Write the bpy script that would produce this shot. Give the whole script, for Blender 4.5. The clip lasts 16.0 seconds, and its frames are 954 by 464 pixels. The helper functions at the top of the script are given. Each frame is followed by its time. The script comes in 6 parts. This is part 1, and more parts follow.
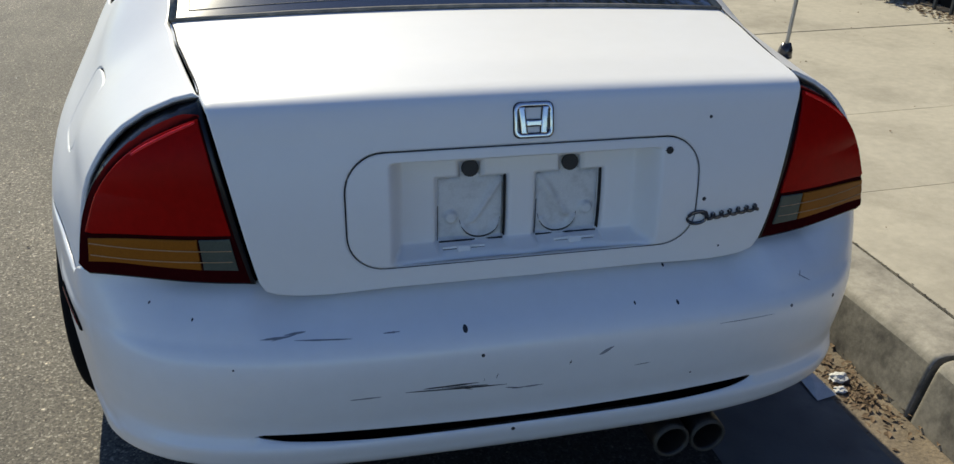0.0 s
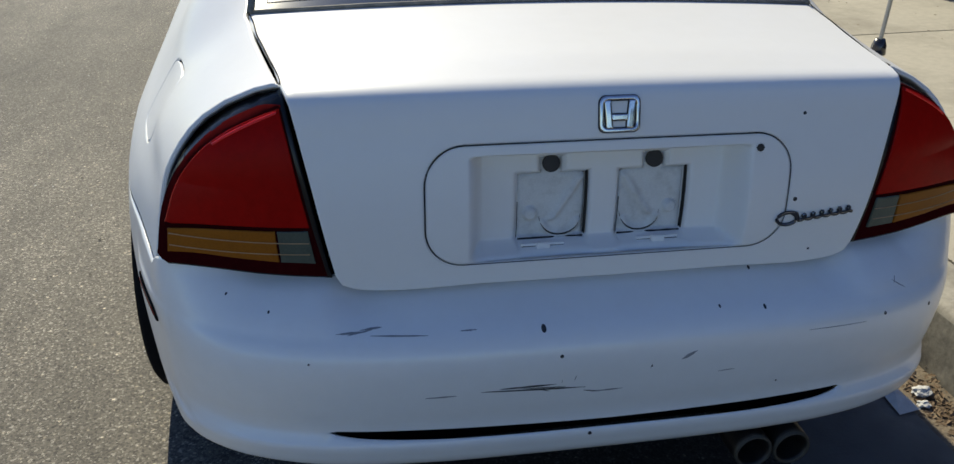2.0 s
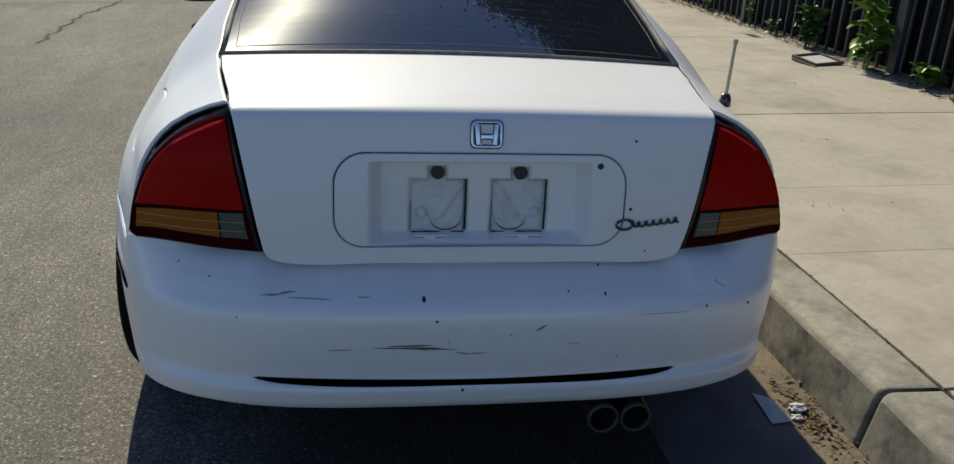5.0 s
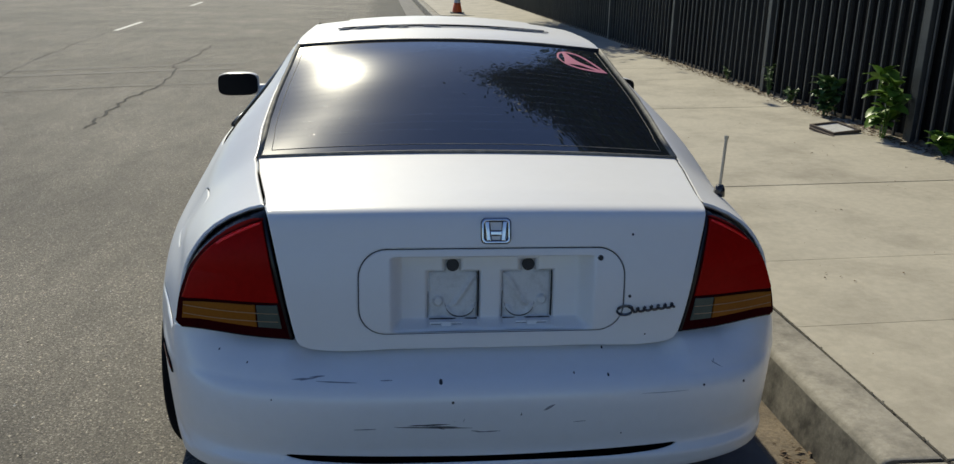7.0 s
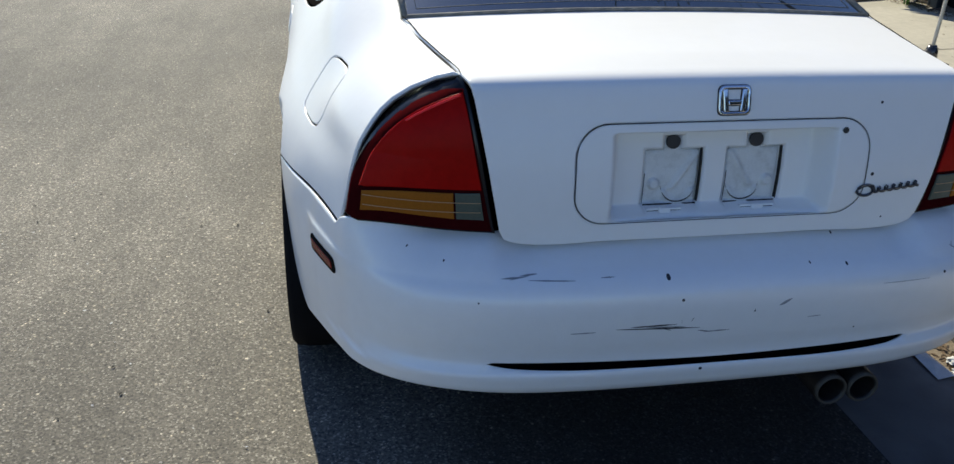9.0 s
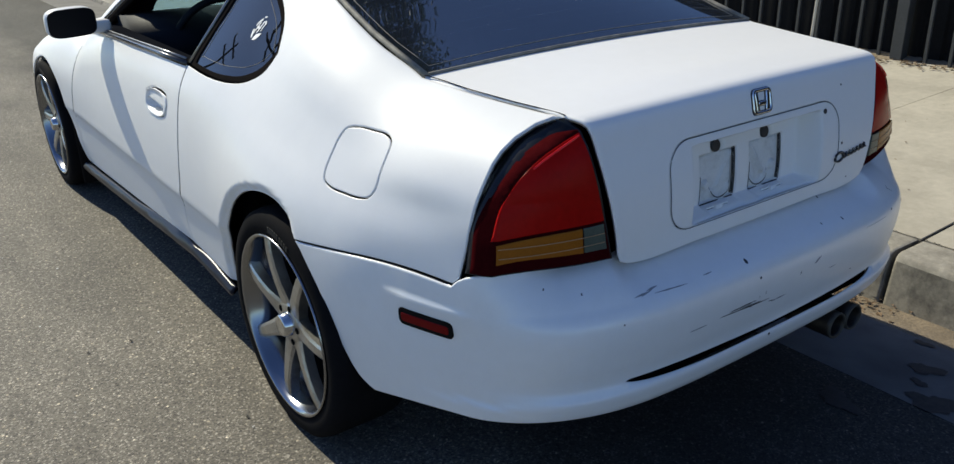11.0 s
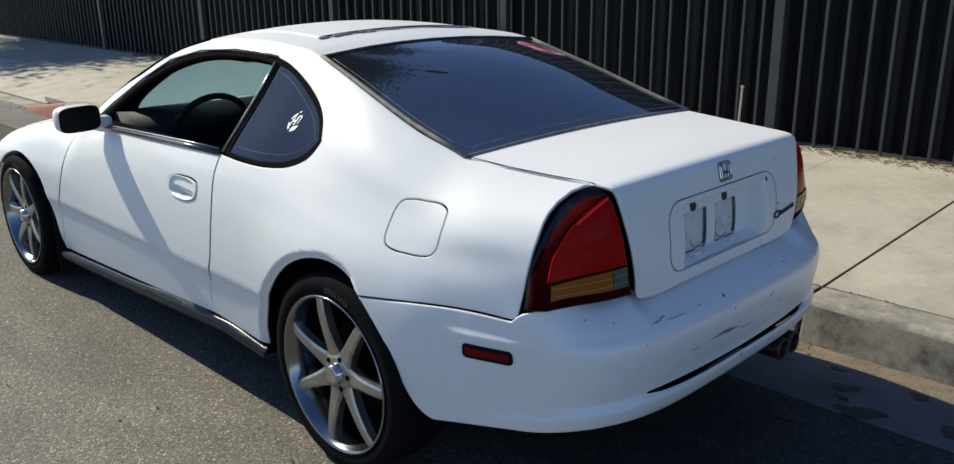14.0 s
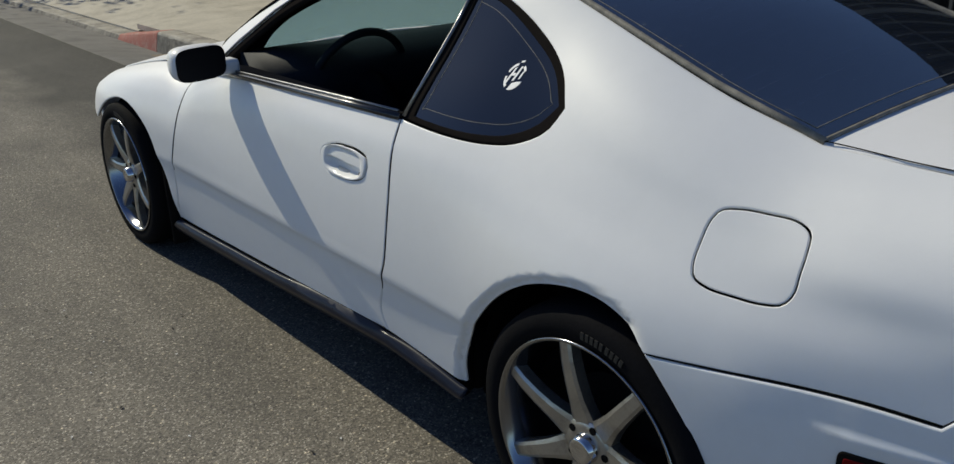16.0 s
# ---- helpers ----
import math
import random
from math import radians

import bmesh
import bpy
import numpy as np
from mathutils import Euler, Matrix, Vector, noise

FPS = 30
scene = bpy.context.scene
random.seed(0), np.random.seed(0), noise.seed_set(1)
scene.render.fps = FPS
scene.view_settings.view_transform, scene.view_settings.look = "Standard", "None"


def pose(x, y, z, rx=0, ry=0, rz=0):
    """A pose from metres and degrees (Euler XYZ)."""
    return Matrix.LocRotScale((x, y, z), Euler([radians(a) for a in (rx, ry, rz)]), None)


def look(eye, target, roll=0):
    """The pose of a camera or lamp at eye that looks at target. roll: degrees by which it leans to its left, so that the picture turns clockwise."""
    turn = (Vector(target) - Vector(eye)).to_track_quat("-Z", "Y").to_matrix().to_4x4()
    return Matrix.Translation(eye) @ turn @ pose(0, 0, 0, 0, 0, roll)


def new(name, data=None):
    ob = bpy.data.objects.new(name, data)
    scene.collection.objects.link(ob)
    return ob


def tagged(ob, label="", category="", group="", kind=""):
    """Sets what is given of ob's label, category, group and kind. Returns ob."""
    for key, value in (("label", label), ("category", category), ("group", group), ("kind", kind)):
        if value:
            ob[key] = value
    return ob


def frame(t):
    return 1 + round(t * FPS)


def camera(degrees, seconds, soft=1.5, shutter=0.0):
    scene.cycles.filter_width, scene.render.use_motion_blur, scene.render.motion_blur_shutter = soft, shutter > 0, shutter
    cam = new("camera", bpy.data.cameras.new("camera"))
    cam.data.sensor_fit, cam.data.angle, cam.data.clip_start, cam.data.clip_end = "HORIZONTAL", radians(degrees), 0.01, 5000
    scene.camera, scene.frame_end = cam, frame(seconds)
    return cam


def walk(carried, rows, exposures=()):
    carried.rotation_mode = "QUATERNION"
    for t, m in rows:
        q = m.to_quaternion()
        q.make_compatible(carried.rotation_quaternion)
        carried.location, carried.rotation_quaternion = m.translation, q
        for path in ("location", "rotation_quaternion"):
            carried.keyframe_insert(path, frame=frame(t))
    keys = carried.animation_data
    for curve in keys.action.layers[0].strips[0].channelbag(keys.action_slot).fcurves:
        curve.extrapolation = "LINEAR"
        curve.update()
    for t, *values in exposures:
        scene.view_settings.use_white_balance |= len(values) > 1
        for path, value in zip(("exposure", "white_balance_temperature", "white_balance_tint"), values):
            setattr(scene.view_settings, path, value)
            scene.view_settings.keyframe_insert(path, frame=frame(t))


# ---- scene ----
from mathutils import geometry

cam = camera(58.5, 16.0, soft=1.4)
PATH = [
    (0, (-0.399, -2.01, 1.362), (0.041, -0.283, 0.453), 1.4),
    (0.5, (-0.405, -2.029, 1.359), (-0.079, -0.278, 0.448), 0.1),
    (1, (-0.457, -1.983, 1.346), (-0.167, -0.228, 0.432), -0.7),
    (1.5, (-0.46, -1.982, 1.343), (-0.165, -0.227, 0.432), 0.2),
    (2, (-0.438, -1.974, 1.333), (-0.115, -0.218, 0.431), 0.7),
    (2.5, (-0.422, -1.987, 1.328), (-0.082, -0.234, 0.428), 1.9),
    (3, (-0.405, -2.007, 1.347), (-0.045, -0.256, 0.45), 2.7),
    (3.5, (-0.38, -2.072, 1.344), (-0.001, -0.3, 0.497), 3.2),
    (4, (-0.305, -2.171, 1.366), (0.039, -0.374, 0.56), 2.5),
    (4.2, (-0.292, -2.223, 1.34), (0.047, -0.405, 0.579), 2.6),
    (6.3, (-0.25, -2.582, 1.443), (-0.032, -0.732, 0.716), 1.3),
    (6.5, (-0.247, -2.581, 1.458), (-0.029, -0.72, 0.757), 1.1),
    (7, (-0.247, -2.573, 1.476), (-0.026, -0.679, 0.872), 1.0),
    (7.5, (-0.278, -2.573, 1.465), (-0.066, -0.681, 0.851), 1.0),
    (8, (-0.341, -2.469, 1.419), (-0.135, -0.637, 0.645), 1.5),
    (8.5, (-0.519, -2.308, 1.354), (-0.298, -0.508, 0.511), 1.1),
    (8.7, (-0.615, -2.269, 1.357), (-0.364, -0.478, 0.502), 1.1),
    (10.8, (-1.55, -1.938, 1.396), (-0.485, -0.451, 0.585), -0.1),
    (11, (-1.601, -1.893, 1.397), (-0.522, -0.404, 0.61), -1.6),
    (11.5, (-1.755, -1.862, 1.421), (-0.609, -0.385, 0.709), -2.2),
    (12, (-1.948, -1.883, 1.432), (-0.731, -0.443, 0.766), -1.8),
    (12.5, (-2.097, -1.92, 1.46), (-0.84, -0.509, 0.805), -2.2),
    (13, (-2.167, -1.951, 1.476), (-0.872, -0.562, 0.848), -1.9),
    (13.5, (-2.191, -1.96, 1.487), (-0.858, -0.594, 0.889), -1.4),
    (14, (-2.199, -1.95, 1.478), (-0.846, -0.604, 0.88), -0.7),
    (14.5, (-2.19, -1.877, 1.458), (-0.925, -0.468, 0.814), -0.6),
    (15, (-2.096, -1.641, 1.447), (-0.892, -0.22, 0.718), -0.7),
    (15.5, (-2.003, -1.335, 1.432), (-0.815, 0.079, 0.663), -0.8),
    (16, (-1.958, -1.001, 1.404), (-0.773, 0.421, 0.645), -1.6),
]
walk(cam, [(t, look(eye, target, roll)) for t, eye, target, roll in PATH],
     [(t, stops + 0.13, kelvin + 200, 2.5) for t, stops, kelvin in ((0, 0.04, 7500), (3, 0.00, 7550), (3.5, -0.03, 7600), (4, -0.13, 7650), (6.5, -0.32, 7300), (7, -0.34, 7350), (7.5, -0.20, 7300), (8, -0.16, 7250), (8.5, 0.26, 7150), (11, 0.05, 7150), (11.5, -0.28, 7150), (12, -0.71, 7150), (12.5, -0.90, 7150), (13, -0.34, 7150), (13.5, -0.03, 7250), (14, 0.00, 7150), (14.5, -0.37, 7150), (15, -0.19, 7150), (15.5, -0.38, 7350), (16, -0.58, 7250))])

# ---- world, sun ----
SUN = Vector((-0.22, 1.25, 1.0)).normalized()
world = bpy.data.worlds.new("sky")
scene.world = world
world.use_nodes = True
wt = world.node_tree
wt.nodes.clear()
sky = wt.nodes.new("ShaderNodeTexSky")
sky.sky_type, sky.sun_disc = "NISHITA", False
sky.sun_elevation = math.asin(SUN.z)
sky.sun_rotation = math.atan2(SUN.x, SUN.y)
sky.air_density, sky.dust_density, sky.ozone_density, sky.altitude = 1.0, 0.7, 3.0, 1800.0
bg = wt.nodes.new("ShaderNodeBackground")
bg.inputs["Strength"].default_value = 0.134
wo = wt.nodes.new("ShaderNodeOutputWorld")
deep = wt.nodes.new("ShaderNodeHueSaturation")
deep.inputs["Saturation"].default_value = 1.06
deep.inputs["Hue"].default_value = 0.512
wt.links.new(sky.outputs[0], deep.inputs["Color"])
clear = wt.nodes.new("ShaderNodeMix")
clear.data_type, clear.blend_type = "RGBA", "MULTIPLY"
clear.inputs[0].default_value = 1.0
clear.inputs[7].default_value = (0.87, 0.985, 1.13, 1)
wt.links.new(deep.outputs[0], clear.inputs[6])
wt.links.new(clear.outputs[2], bg.inputs[0])
wt.links.new(bg.outputs[0], wo.inputs[0])
sun = new("sun", bpy.data.lights.new("sun", "SUN"))
sun.data.energy, sun.data.angle, sun.data.color = 4.65, radians(0.53), (1.0, 0.965, 0.89)
sun.matrix_world = look(SUN * 40, (0, 0, 0))


# ---- materials ----
def material(name, color, rough=0.5, metal=0.0, coat=0.0, coat_ior=1.5, vary=0.0, scale=8.0, bump=0.0, bump_scale=200.0, dirt=None, dirt_scale=3.0, spec=0.5, dirt_range=(0.48, 0.75)):
    """A principled material with colour variation at two scales, an optional second dirt colour, and fine relief."""
    m = bpy.data.materials.new(name)
    m.use_nodes = True
    nt, b = m.node_tree, m.node_tree.nodes["Principled BSDF"]
    b.inputs["Base Color"].default_value = (*color, 1)
    b.inputs["Roughness"].default_value, b.inputs["Metallic"].default_value = rough, metal
    b.inputs["Coat Weight"].default_value, b.inputs["Coat Roughness"].default_value = coat, 0.05
    b.inputs["Coat IOR"].default_value = coat_ior
    b.inputs["Specular IOR Level"].default_value = spec
    co = nt.nodes.new("ShaderNodeTexCoord")

    def noise_node(s, detail=6.0, rough_=0.6):
        n = nt.nodes.new("ShaderNodeTexNoise")
        n.inputs["Scale"].default_value, n.inputs["Detail"].default_value, n.inputs["Roughness"].default_value = s, detail, rough_
        nt.links.new(co.outputs["Object"], n.inputs["Vector"])
        return n

    last = None
    if vary:
        n1, n2 = noise_node(scale), noise_node(scale * 12)
        add = nt.nodes.new("ShaderNodeMath")
        add.operation = "ADD"
        nt.links.new(n1.outputs["Fac"], add.inputs[0])
        nt.links.new(n2.outputs["Fac"], add.inputs[1])
        ramp = nt.nodes.new("ShaderNodeMapRange")
        ramp.inputs["From Min"].default_value, ramp.inputs["From Max"].default_value = 0.6, 1.4
        ramp.inputs["To Min"].default_value, ramp.inputs["To Max"].default_value = 1 - vary, 1 + vary
        nt.links.new(add.outputs[0], ramp.inputs["Value"])
        mul = nt.nodes.new("ShaderNodeMix")
        mul.data_type, mul.blend_type = "RGBA", "MULTIPLY"
        mul.inputs["Factor"].default_value = 1.0
        mul.inputs["A"].default_value = (*color, 1)
        for k in (6, 7):
            if mul.inputs[k].name == "A":
                mul.inputs[k].default_value = (*color, 1)
        nt.links.new(ramp.outputs[0], mul.inputs[7])
        last = mul.outputs[2]
    if dirt:
        n3 = noise_node(dirt_scale, 9.0, 0.7)
        r3 = nt.nodes.new("ShaderNodeMapRange")
        r3.inputs["From Min"].default_value, r3.inputs["From Max"].default_value = dirt_range
        nt.links.new(n3.outputs["Fac"], r3.inputs["Value"])
        mx = nt.nodes.new("ShaderNodeMix")
        mx.data_type = "RGBA"
        mx.inputs[6].default_value = (*color, 1)
        if last:
            nt.links.new(last, mx.inputs[6])
        mx.inputs[7].default_value = (*dirt, 1)
        nt.links.new(r3.outputs[0], mx.inputs[0])
        last = mx.outputs[2]
    if last:
        nt.links.new(last, b.inputs["Base Color"])
    if bump:
        nb = noise_node(bump_scale, 4.0)
        bp = nt.nodes.new("ShaderNodeBump")
        bp.inputs["Strength"].default_value, bp.inputs["Distance"].default_value = 1.0, bump
        nt.links.new(nb.outputs["Fac"], bp.inputs["Height"])
        nt.links.new(bp.outputs[0], b.inputs["Normal"])
    return m


def glass(name, tint, rough=0.0, ior=1.55, dust=0.0, grime=0.0):
    """Thin tinted film glass: it mirrors by Fresnel and lets a little light through."""
    m = bpy.data.materials.new(name)
    m.use_nodes = True
    nt = m.node_tree
    nt.nodes.clear()
    out = nt.nodes.new("ShaderNodeOutputMaterial")
    mix, fr = nt.nodes.new("ShaderNodeMixShader"), nt.nodes.new("ShaderNodeFresnel")
    gl, tr = nt.nodes.new("ShaderNodeBsdfGlossy"), nt.nodes.new("ShaderNodeBsdfTransparent")
    fr.inputs["IOR"].default_value = ior
    gl.inputs["Roughness"].default_value = rough
    tr.inputs["Color"].default_value = (*tint, 1)
    nt.links.new(fr.outputs[0], mix.inputs[0])
    nt.links.new(tr.outputs[0], mix.inputs[1])
    nt.links.new(gl.outputs[0], mix.inputs[2])
    # a thin film of dust spreads the sun's glint
    haze, film_ = nt.nodes.new("ShaderNodeBsdfGlossy"), nt.nodes.new("ShaderNodeMixShader")
    haze.inputs["Roughness"].default_value = 0.05
    film_.inputs[0].default_value = dust
    nt.links.new(mix.outputs[0], film_.inputs[1])
    nt.links.new(haze.outputs[0], film_.inputs[2])
    dull, veil = nt.nodes.new("ShaderNodeBsdfDiffuse"), nt.nodes.new("ShaderNodeMixShader")
    dull.inputs["Color"].default_value = (0.36, 0.47, 0.66, 1)
    veil.inputs[0].default_value = grime
    # a greasy film with a wide lobe
    wide, smear = nt.nodes.new("ShaderNodeBsdfGlossy"), nt.nodes.new("ShaderNodeMixShader")
    wide.inputs["Roughness"].default_value = 0.24
    smear.inputs[0].default_value = dust * 0.95
    nt.links.new(film_.outputs[0], smear.inputs[1])
    nt.links.new(wide.outputs[0], smear.inputs[2])
    nt.links.new(smear.outputs[0], veil.inputs[1])
    nt.links.new(dull.outputs[0], veil.inputs[2])
    nt.links.new(veil.outputs[0], out.inputs[0])
    return m


PAINT = material("white_paint", (0.80, 0.80, 0.79), 0.50, coat=0.22, coat_ior=1.6, spec=0.22, vary=0.02, scale=2.0, bump=0.0002, bump_scale=60)
BUMPER = material("bumper_paint", (0.79, 0.80, 0.80), 0.45, coat=0.8, coat_ior=1.6, vary=0.03, scale=2.5, bump=0.0004, bump_scale=40)
BUMPER.node_tree.nodes["Principled BSDF"].inputs["Coat Roughness"].default_value = 0.24
PAINT.node_tree.nodes["Principled BSDF"].inputs["Coat Roughness"].default_value = 0.2
BLACK = material("black_rubber", (0.018, 0.018, 0.02), 0.55, vary=0.2, scale=20)
TRIM = material("black_trim", (0.02, 0.02, 0.022), 0.25, coat=0.4, vary=0.2, scale=15)
DARK = material("underside", (0.010, 0.010, 0.010), 0.9, spec=0.0, vary=0.3, scale=6)
CABIN = material("cabin_plastic", (0.010, 0.011, 0.014), 0.8, spec=0.0, vary=0.15, scale=12, bump=0.0004, bump_scale=400)
CLOTH = material("seat_cloth", (0.014, 0.014, 0.017), 0.9, spec=0.1, vary=0.2, scale=30, bump=0.0006, bump_scale=500)
CHROME = material("chrome", (0.55, 0.56, 0.58), 0.12, metal=1.0)
PRIMER = material("bare_plastic", (0.02, 0.022, 0.03), 0.6)
RED = material("red_lens", (0.34, 0.005, 0.004), 0.25, vary=0.2, scale=6, spec=0.05)
MARKER_RED = material("marker_lens", (0.17, 0.006, 0.007), 0.25, vary=0.2, scale=30, spec=0.08)
MAROON = material("maroon_lens", (0.036, 0.003, 0.004), 0.5, vary=0.25, scale=9, spec=0.0)
# bright red that carries the highlight of the lamp's reflector line
REFLECTOR = material("lit_red_reflector", (0.85, 0.02, 0.02), 0.10, vary=0.3, scale=90, spec=0.4)
RUBBER = material("weathered_rubber", (0.015, 0.013, 0.012), 0.9, vary=0.25, scale=12, spec=0.0)
AMBER = material("amber_lens", (0.29, 0.098, 0.014), 0.2, spec=0.06, vary=0.15, scale=20)
CLEAR = material("clear_lens", (0.085, 0.100, 0.080), 0.15, spec=0.15, vary=0.2, scale=30)
ALLOY = material("alloy", (0.40, 0.395, 0.375), 0.30, metal=0.85, vary=0.12, scale=14, dirt=(0.12, 0.11, 0.10), dirt_scale=9)
LIP = material("polished_lip", (0.29, 0.30, 0.32), 0.18, metal=1.0, vary=0.05, scale=10)
LETTER = material("worn_tyre_letter", (0.026, 0.026, 0.025), 0.8, spec=0.2, vary=0.4, scale=80)
TYRE = material("tyre_rubber", (0.009, 0.009, 0.010), 0.8, spec=0.03, vary=0.25, scale=14, bump=0.0006, bump_scale=150)
WINDOW = glass("tinted_glass", (0.045, 0.05, 0.06), 0.010, 2.5, 0.026, 0.024)
SIDE_GLASS = glass("side_glass", (0.03, 0.035, 0.045), 0.0, 1.95)
SCREEN = glass("clear_glass", (0.62, 0.74, 0.76), 0.0, 1.5, 0.02)
# road dust on the windscreen scatters the sun that falls through it
dusty, veil = SCREEN.node_tree.nodes.new("ShaderNodeMixShader"), SCREEN.node_tree.nodes.new("ShaderNodeBsdfTranslucent")
veil.inputs["Color"].default_value = (0.46, 0.62, 0.66, 1)
dusty.inputs[0].default_value = 0.15
screen_out = SCREEN.node_tree.nodes["Material Output"]
SCREEN.node_tree.links.new(screen_out.inputs[0].links[0].from_socket, dusty.inputs[1])
SCREEN.node_tree.links.new(veil.outputs[0], dusty.inputs[2])
SCREEN.node_tree.links.new(dusty.outputs[0], screen_out.inputs[0])
TAG = material("orange_paper", (0.80, 0.42, 0.10), 0.8, vary=0.3, scale=30)
PINK = material("pink_vinyl", (0.62, 0.20, 0.28), 0.5)
WHITEV = material("white_vinyl", (0.75, 0.76, 0.78), 0.5)
def stone_material(name, dark, mid, light, cell, bump, tint_scale=0.5, rough=0.85, shade_strip_x=None):
    """Road surface: small stones of their own brightness in a dark binder, with broad stains."""
    m = bpy.data.materials.new(name)
    m.use_nodes = True
    nt, b = m.node_tree, m.node_tree.nodes["Principled BSDF"]
    b.inputs["Roughness"].default_value = rough
    co = nt.nodes.new("ShaderNodeTexCoord")
    vo = nt.nodes.new("ShaderNodeTexVoronoi")
    vo.inputs["Scale"].default_value = 1 / cell
    n1, n2 = nt.nodes.new("ShaderNodeTexNoise"), nt.nodes.new("ShaderNodeTexNoise")
    n1.inputs["Scale"].default_value, n1.inputs["Detail"].default_value = tint_scale, 8
    n2.inputs["Scale"].default_value, n2.inputs["Detail"].default_value = 0.35 / cell, 3
    for n in (vo, n1, n2):
        nt.links.new(co.outputs["Object"], n.inputs["Vector"])
    grey = nt.nodes.new("ShaderNodeSeparateColor")
    nt.links.new(vo.outputs["Color"], grey.inputs[0])
    mixed = nt.nodes.new("ShaderNodeMath")
    mixed.operation = "MULTIPLY_ADD"
    nt.links.new(n2.outputs["Fac"], mixed.inputs[0])
    mixed.inputs[1].default_value = 0.5
    half_ = nt.nodes.new("ShaderNodeMath")
    half_.operation = "MULTIPLY"
    half_.inputs[1].default_value = 0.75
    nt.links.new(grey.outputs[0], half_.inputs[0])
    nt.links.new(half_.outputs[0], mixed.inputs[2])
    ramp = nt.nodes.new("ShaderNodeValToRGB")
    e = ramp.color_ramp.elements
    e[0].position, e[0].color = 0.22, (*dark, 1)
    e[1].position, e[1].color = 0.98, (*light, 1)
    k = ramp.color_ramp.elements.new(0.60)
    k.color = (*mid, 1)
    k = ramp.color_ramp.elements.new(0.90)
    k.color = (*[v * 1.35 for v in mid], 1)
    nt.links.new(mixed.outputs[0], ramp.inputs[0])
    stain = nt.nodes.new("ShaderNodeMapRange")
    stain.inputs["From Min"].default_value, stain.inputs["From Max"].default_value = 0.3, 0.7
    stain.inputs["To Min"].default_value, stain.inputs["To Max"].default_value = 0.68, 1.26
    nt.links.new(n1.outputs["Fac"], stain.inputs["Value"])
    mul = nt.nodes.new("ShaderNodeMix")
    mul.data_type, mul.blend_type = "RGBA", "MULTIPLY"
    mul.inputs[0].default_value = 1.0
    # wear and drips drawn out along the road
    stretch, n3, wear = nt.nodes.new("ShaderNodeMapping"), nt.nodes.new("ShaderNodeTexNoise"), nt.nodes.new("ShaderNodeMapRange")
    stretch.inputs["Scale"].default_value = (2.6, 0.9, 1.0)
    n3.inputs["Scale"].default_value, n3.inputs["Detail"].default_value, n3.inputs["Roughness"].default_value = 1.4, 9, 0.68
    wear.inputs["From Min"].default_value, wear.inputs["From Max"].default_value = 0.34, 0.62
    wear.inputs["To Min"].default_value, wear.inputs["To Max"].default_value = 0.72, 1.12
    nt.links.new(co.outputs["Object"], stretch.inputs["Vector"])
    nt.links.new(stretch.outputs[0], n3.inputs["Vector"])
    nt.links.new(n3.outputs["Fac"], wear.inputs["Value"])
    both = nt.nodes.new("ShaderNodeMath")
    both.operation = "MULTIPLY"
    nt.links.new(stain.outputs[0], both.inputs[0])
    nt.links.new(wear.outputs[0], both.inputs[1])
    # scattered larger chips, some pale and some dark
    big, chip, pale, pick = nt.nodes.new("ShaderNodeTexVoronoi"), nt.nodes.new("ShaderNodeMapRange"), nt.nodes.new("ShaderNodeValToRGB"), nt.nodes.new("ShaderNodeSeparateColor")
    big.inputs["Scale"].default_value = 0.42 / cell
    chip.inputs["From Min"].default_value, chip.inputs["From Max"].default_value = 0.42, 0.30
    nt.links.new(co.outputs["Object"], big.inputs["Vector"])
    nt.links.new(big.outputs["Distance"], chip.inputs["Value"])
    nt.links.new(big.outputs["Color"], pick.inputs[0])
    pe = pale.color_ramp.elements
    pe[0].position, pe[0].color = 0.10, (0.45, 0.45, 0.45, 1)
    pe[1].position, pe[1].color = 0.97, (2.6, 2.5, 2.3, 1)
    for at_, v in ((0.16, 1.0), (0.86, 1.0), (0.90, 1.7)):
        q_ = pale.color_ramp.elements.new(at_)
        q_.color = (v, v, v, 1)
    nt.links.new(pick.outputs[1], pale.inputs[0])
    chips = nt.nodes.new("ShaderNodeMix")
    chips.data_type, chips.blend_type = "RGBA", "MULTIPLY"
    nt.links.new(chip.outputs[0], chips.inputs[0])
    nt.links.new(ramp.outputs[0], chips.inputs[6])
    nt.links.new(pale.outputs[0], chips.inputs[7])
    nt.links.new(chips.outputs[2], mul.inputs[6])
    # ragged darker strip along the kerb: the car's deep shade put into the colour
    if shade_strip_x is not None:
        sep, rag, wob, edge_, shade_mul = (nt.nodes.new("ShaderNode" + k) for k in ("SeparateXYZ", "TexNoise", "Math", "MapRange", "Math"))
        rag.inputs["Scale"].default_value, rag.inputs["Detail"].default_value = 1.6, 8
        wob.operation, shade_mul.operation = "MULTIPLY_ADD", "MULTIPLY"
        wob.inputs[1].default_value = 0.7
        edge_.inputs["From Min"].default_value, edge_.inputs["From Max"].default_value = shade_strip_x + 0.2, shade_strip_x + 0.6
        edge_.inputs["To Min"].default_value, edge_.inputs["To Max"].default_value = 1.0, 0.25
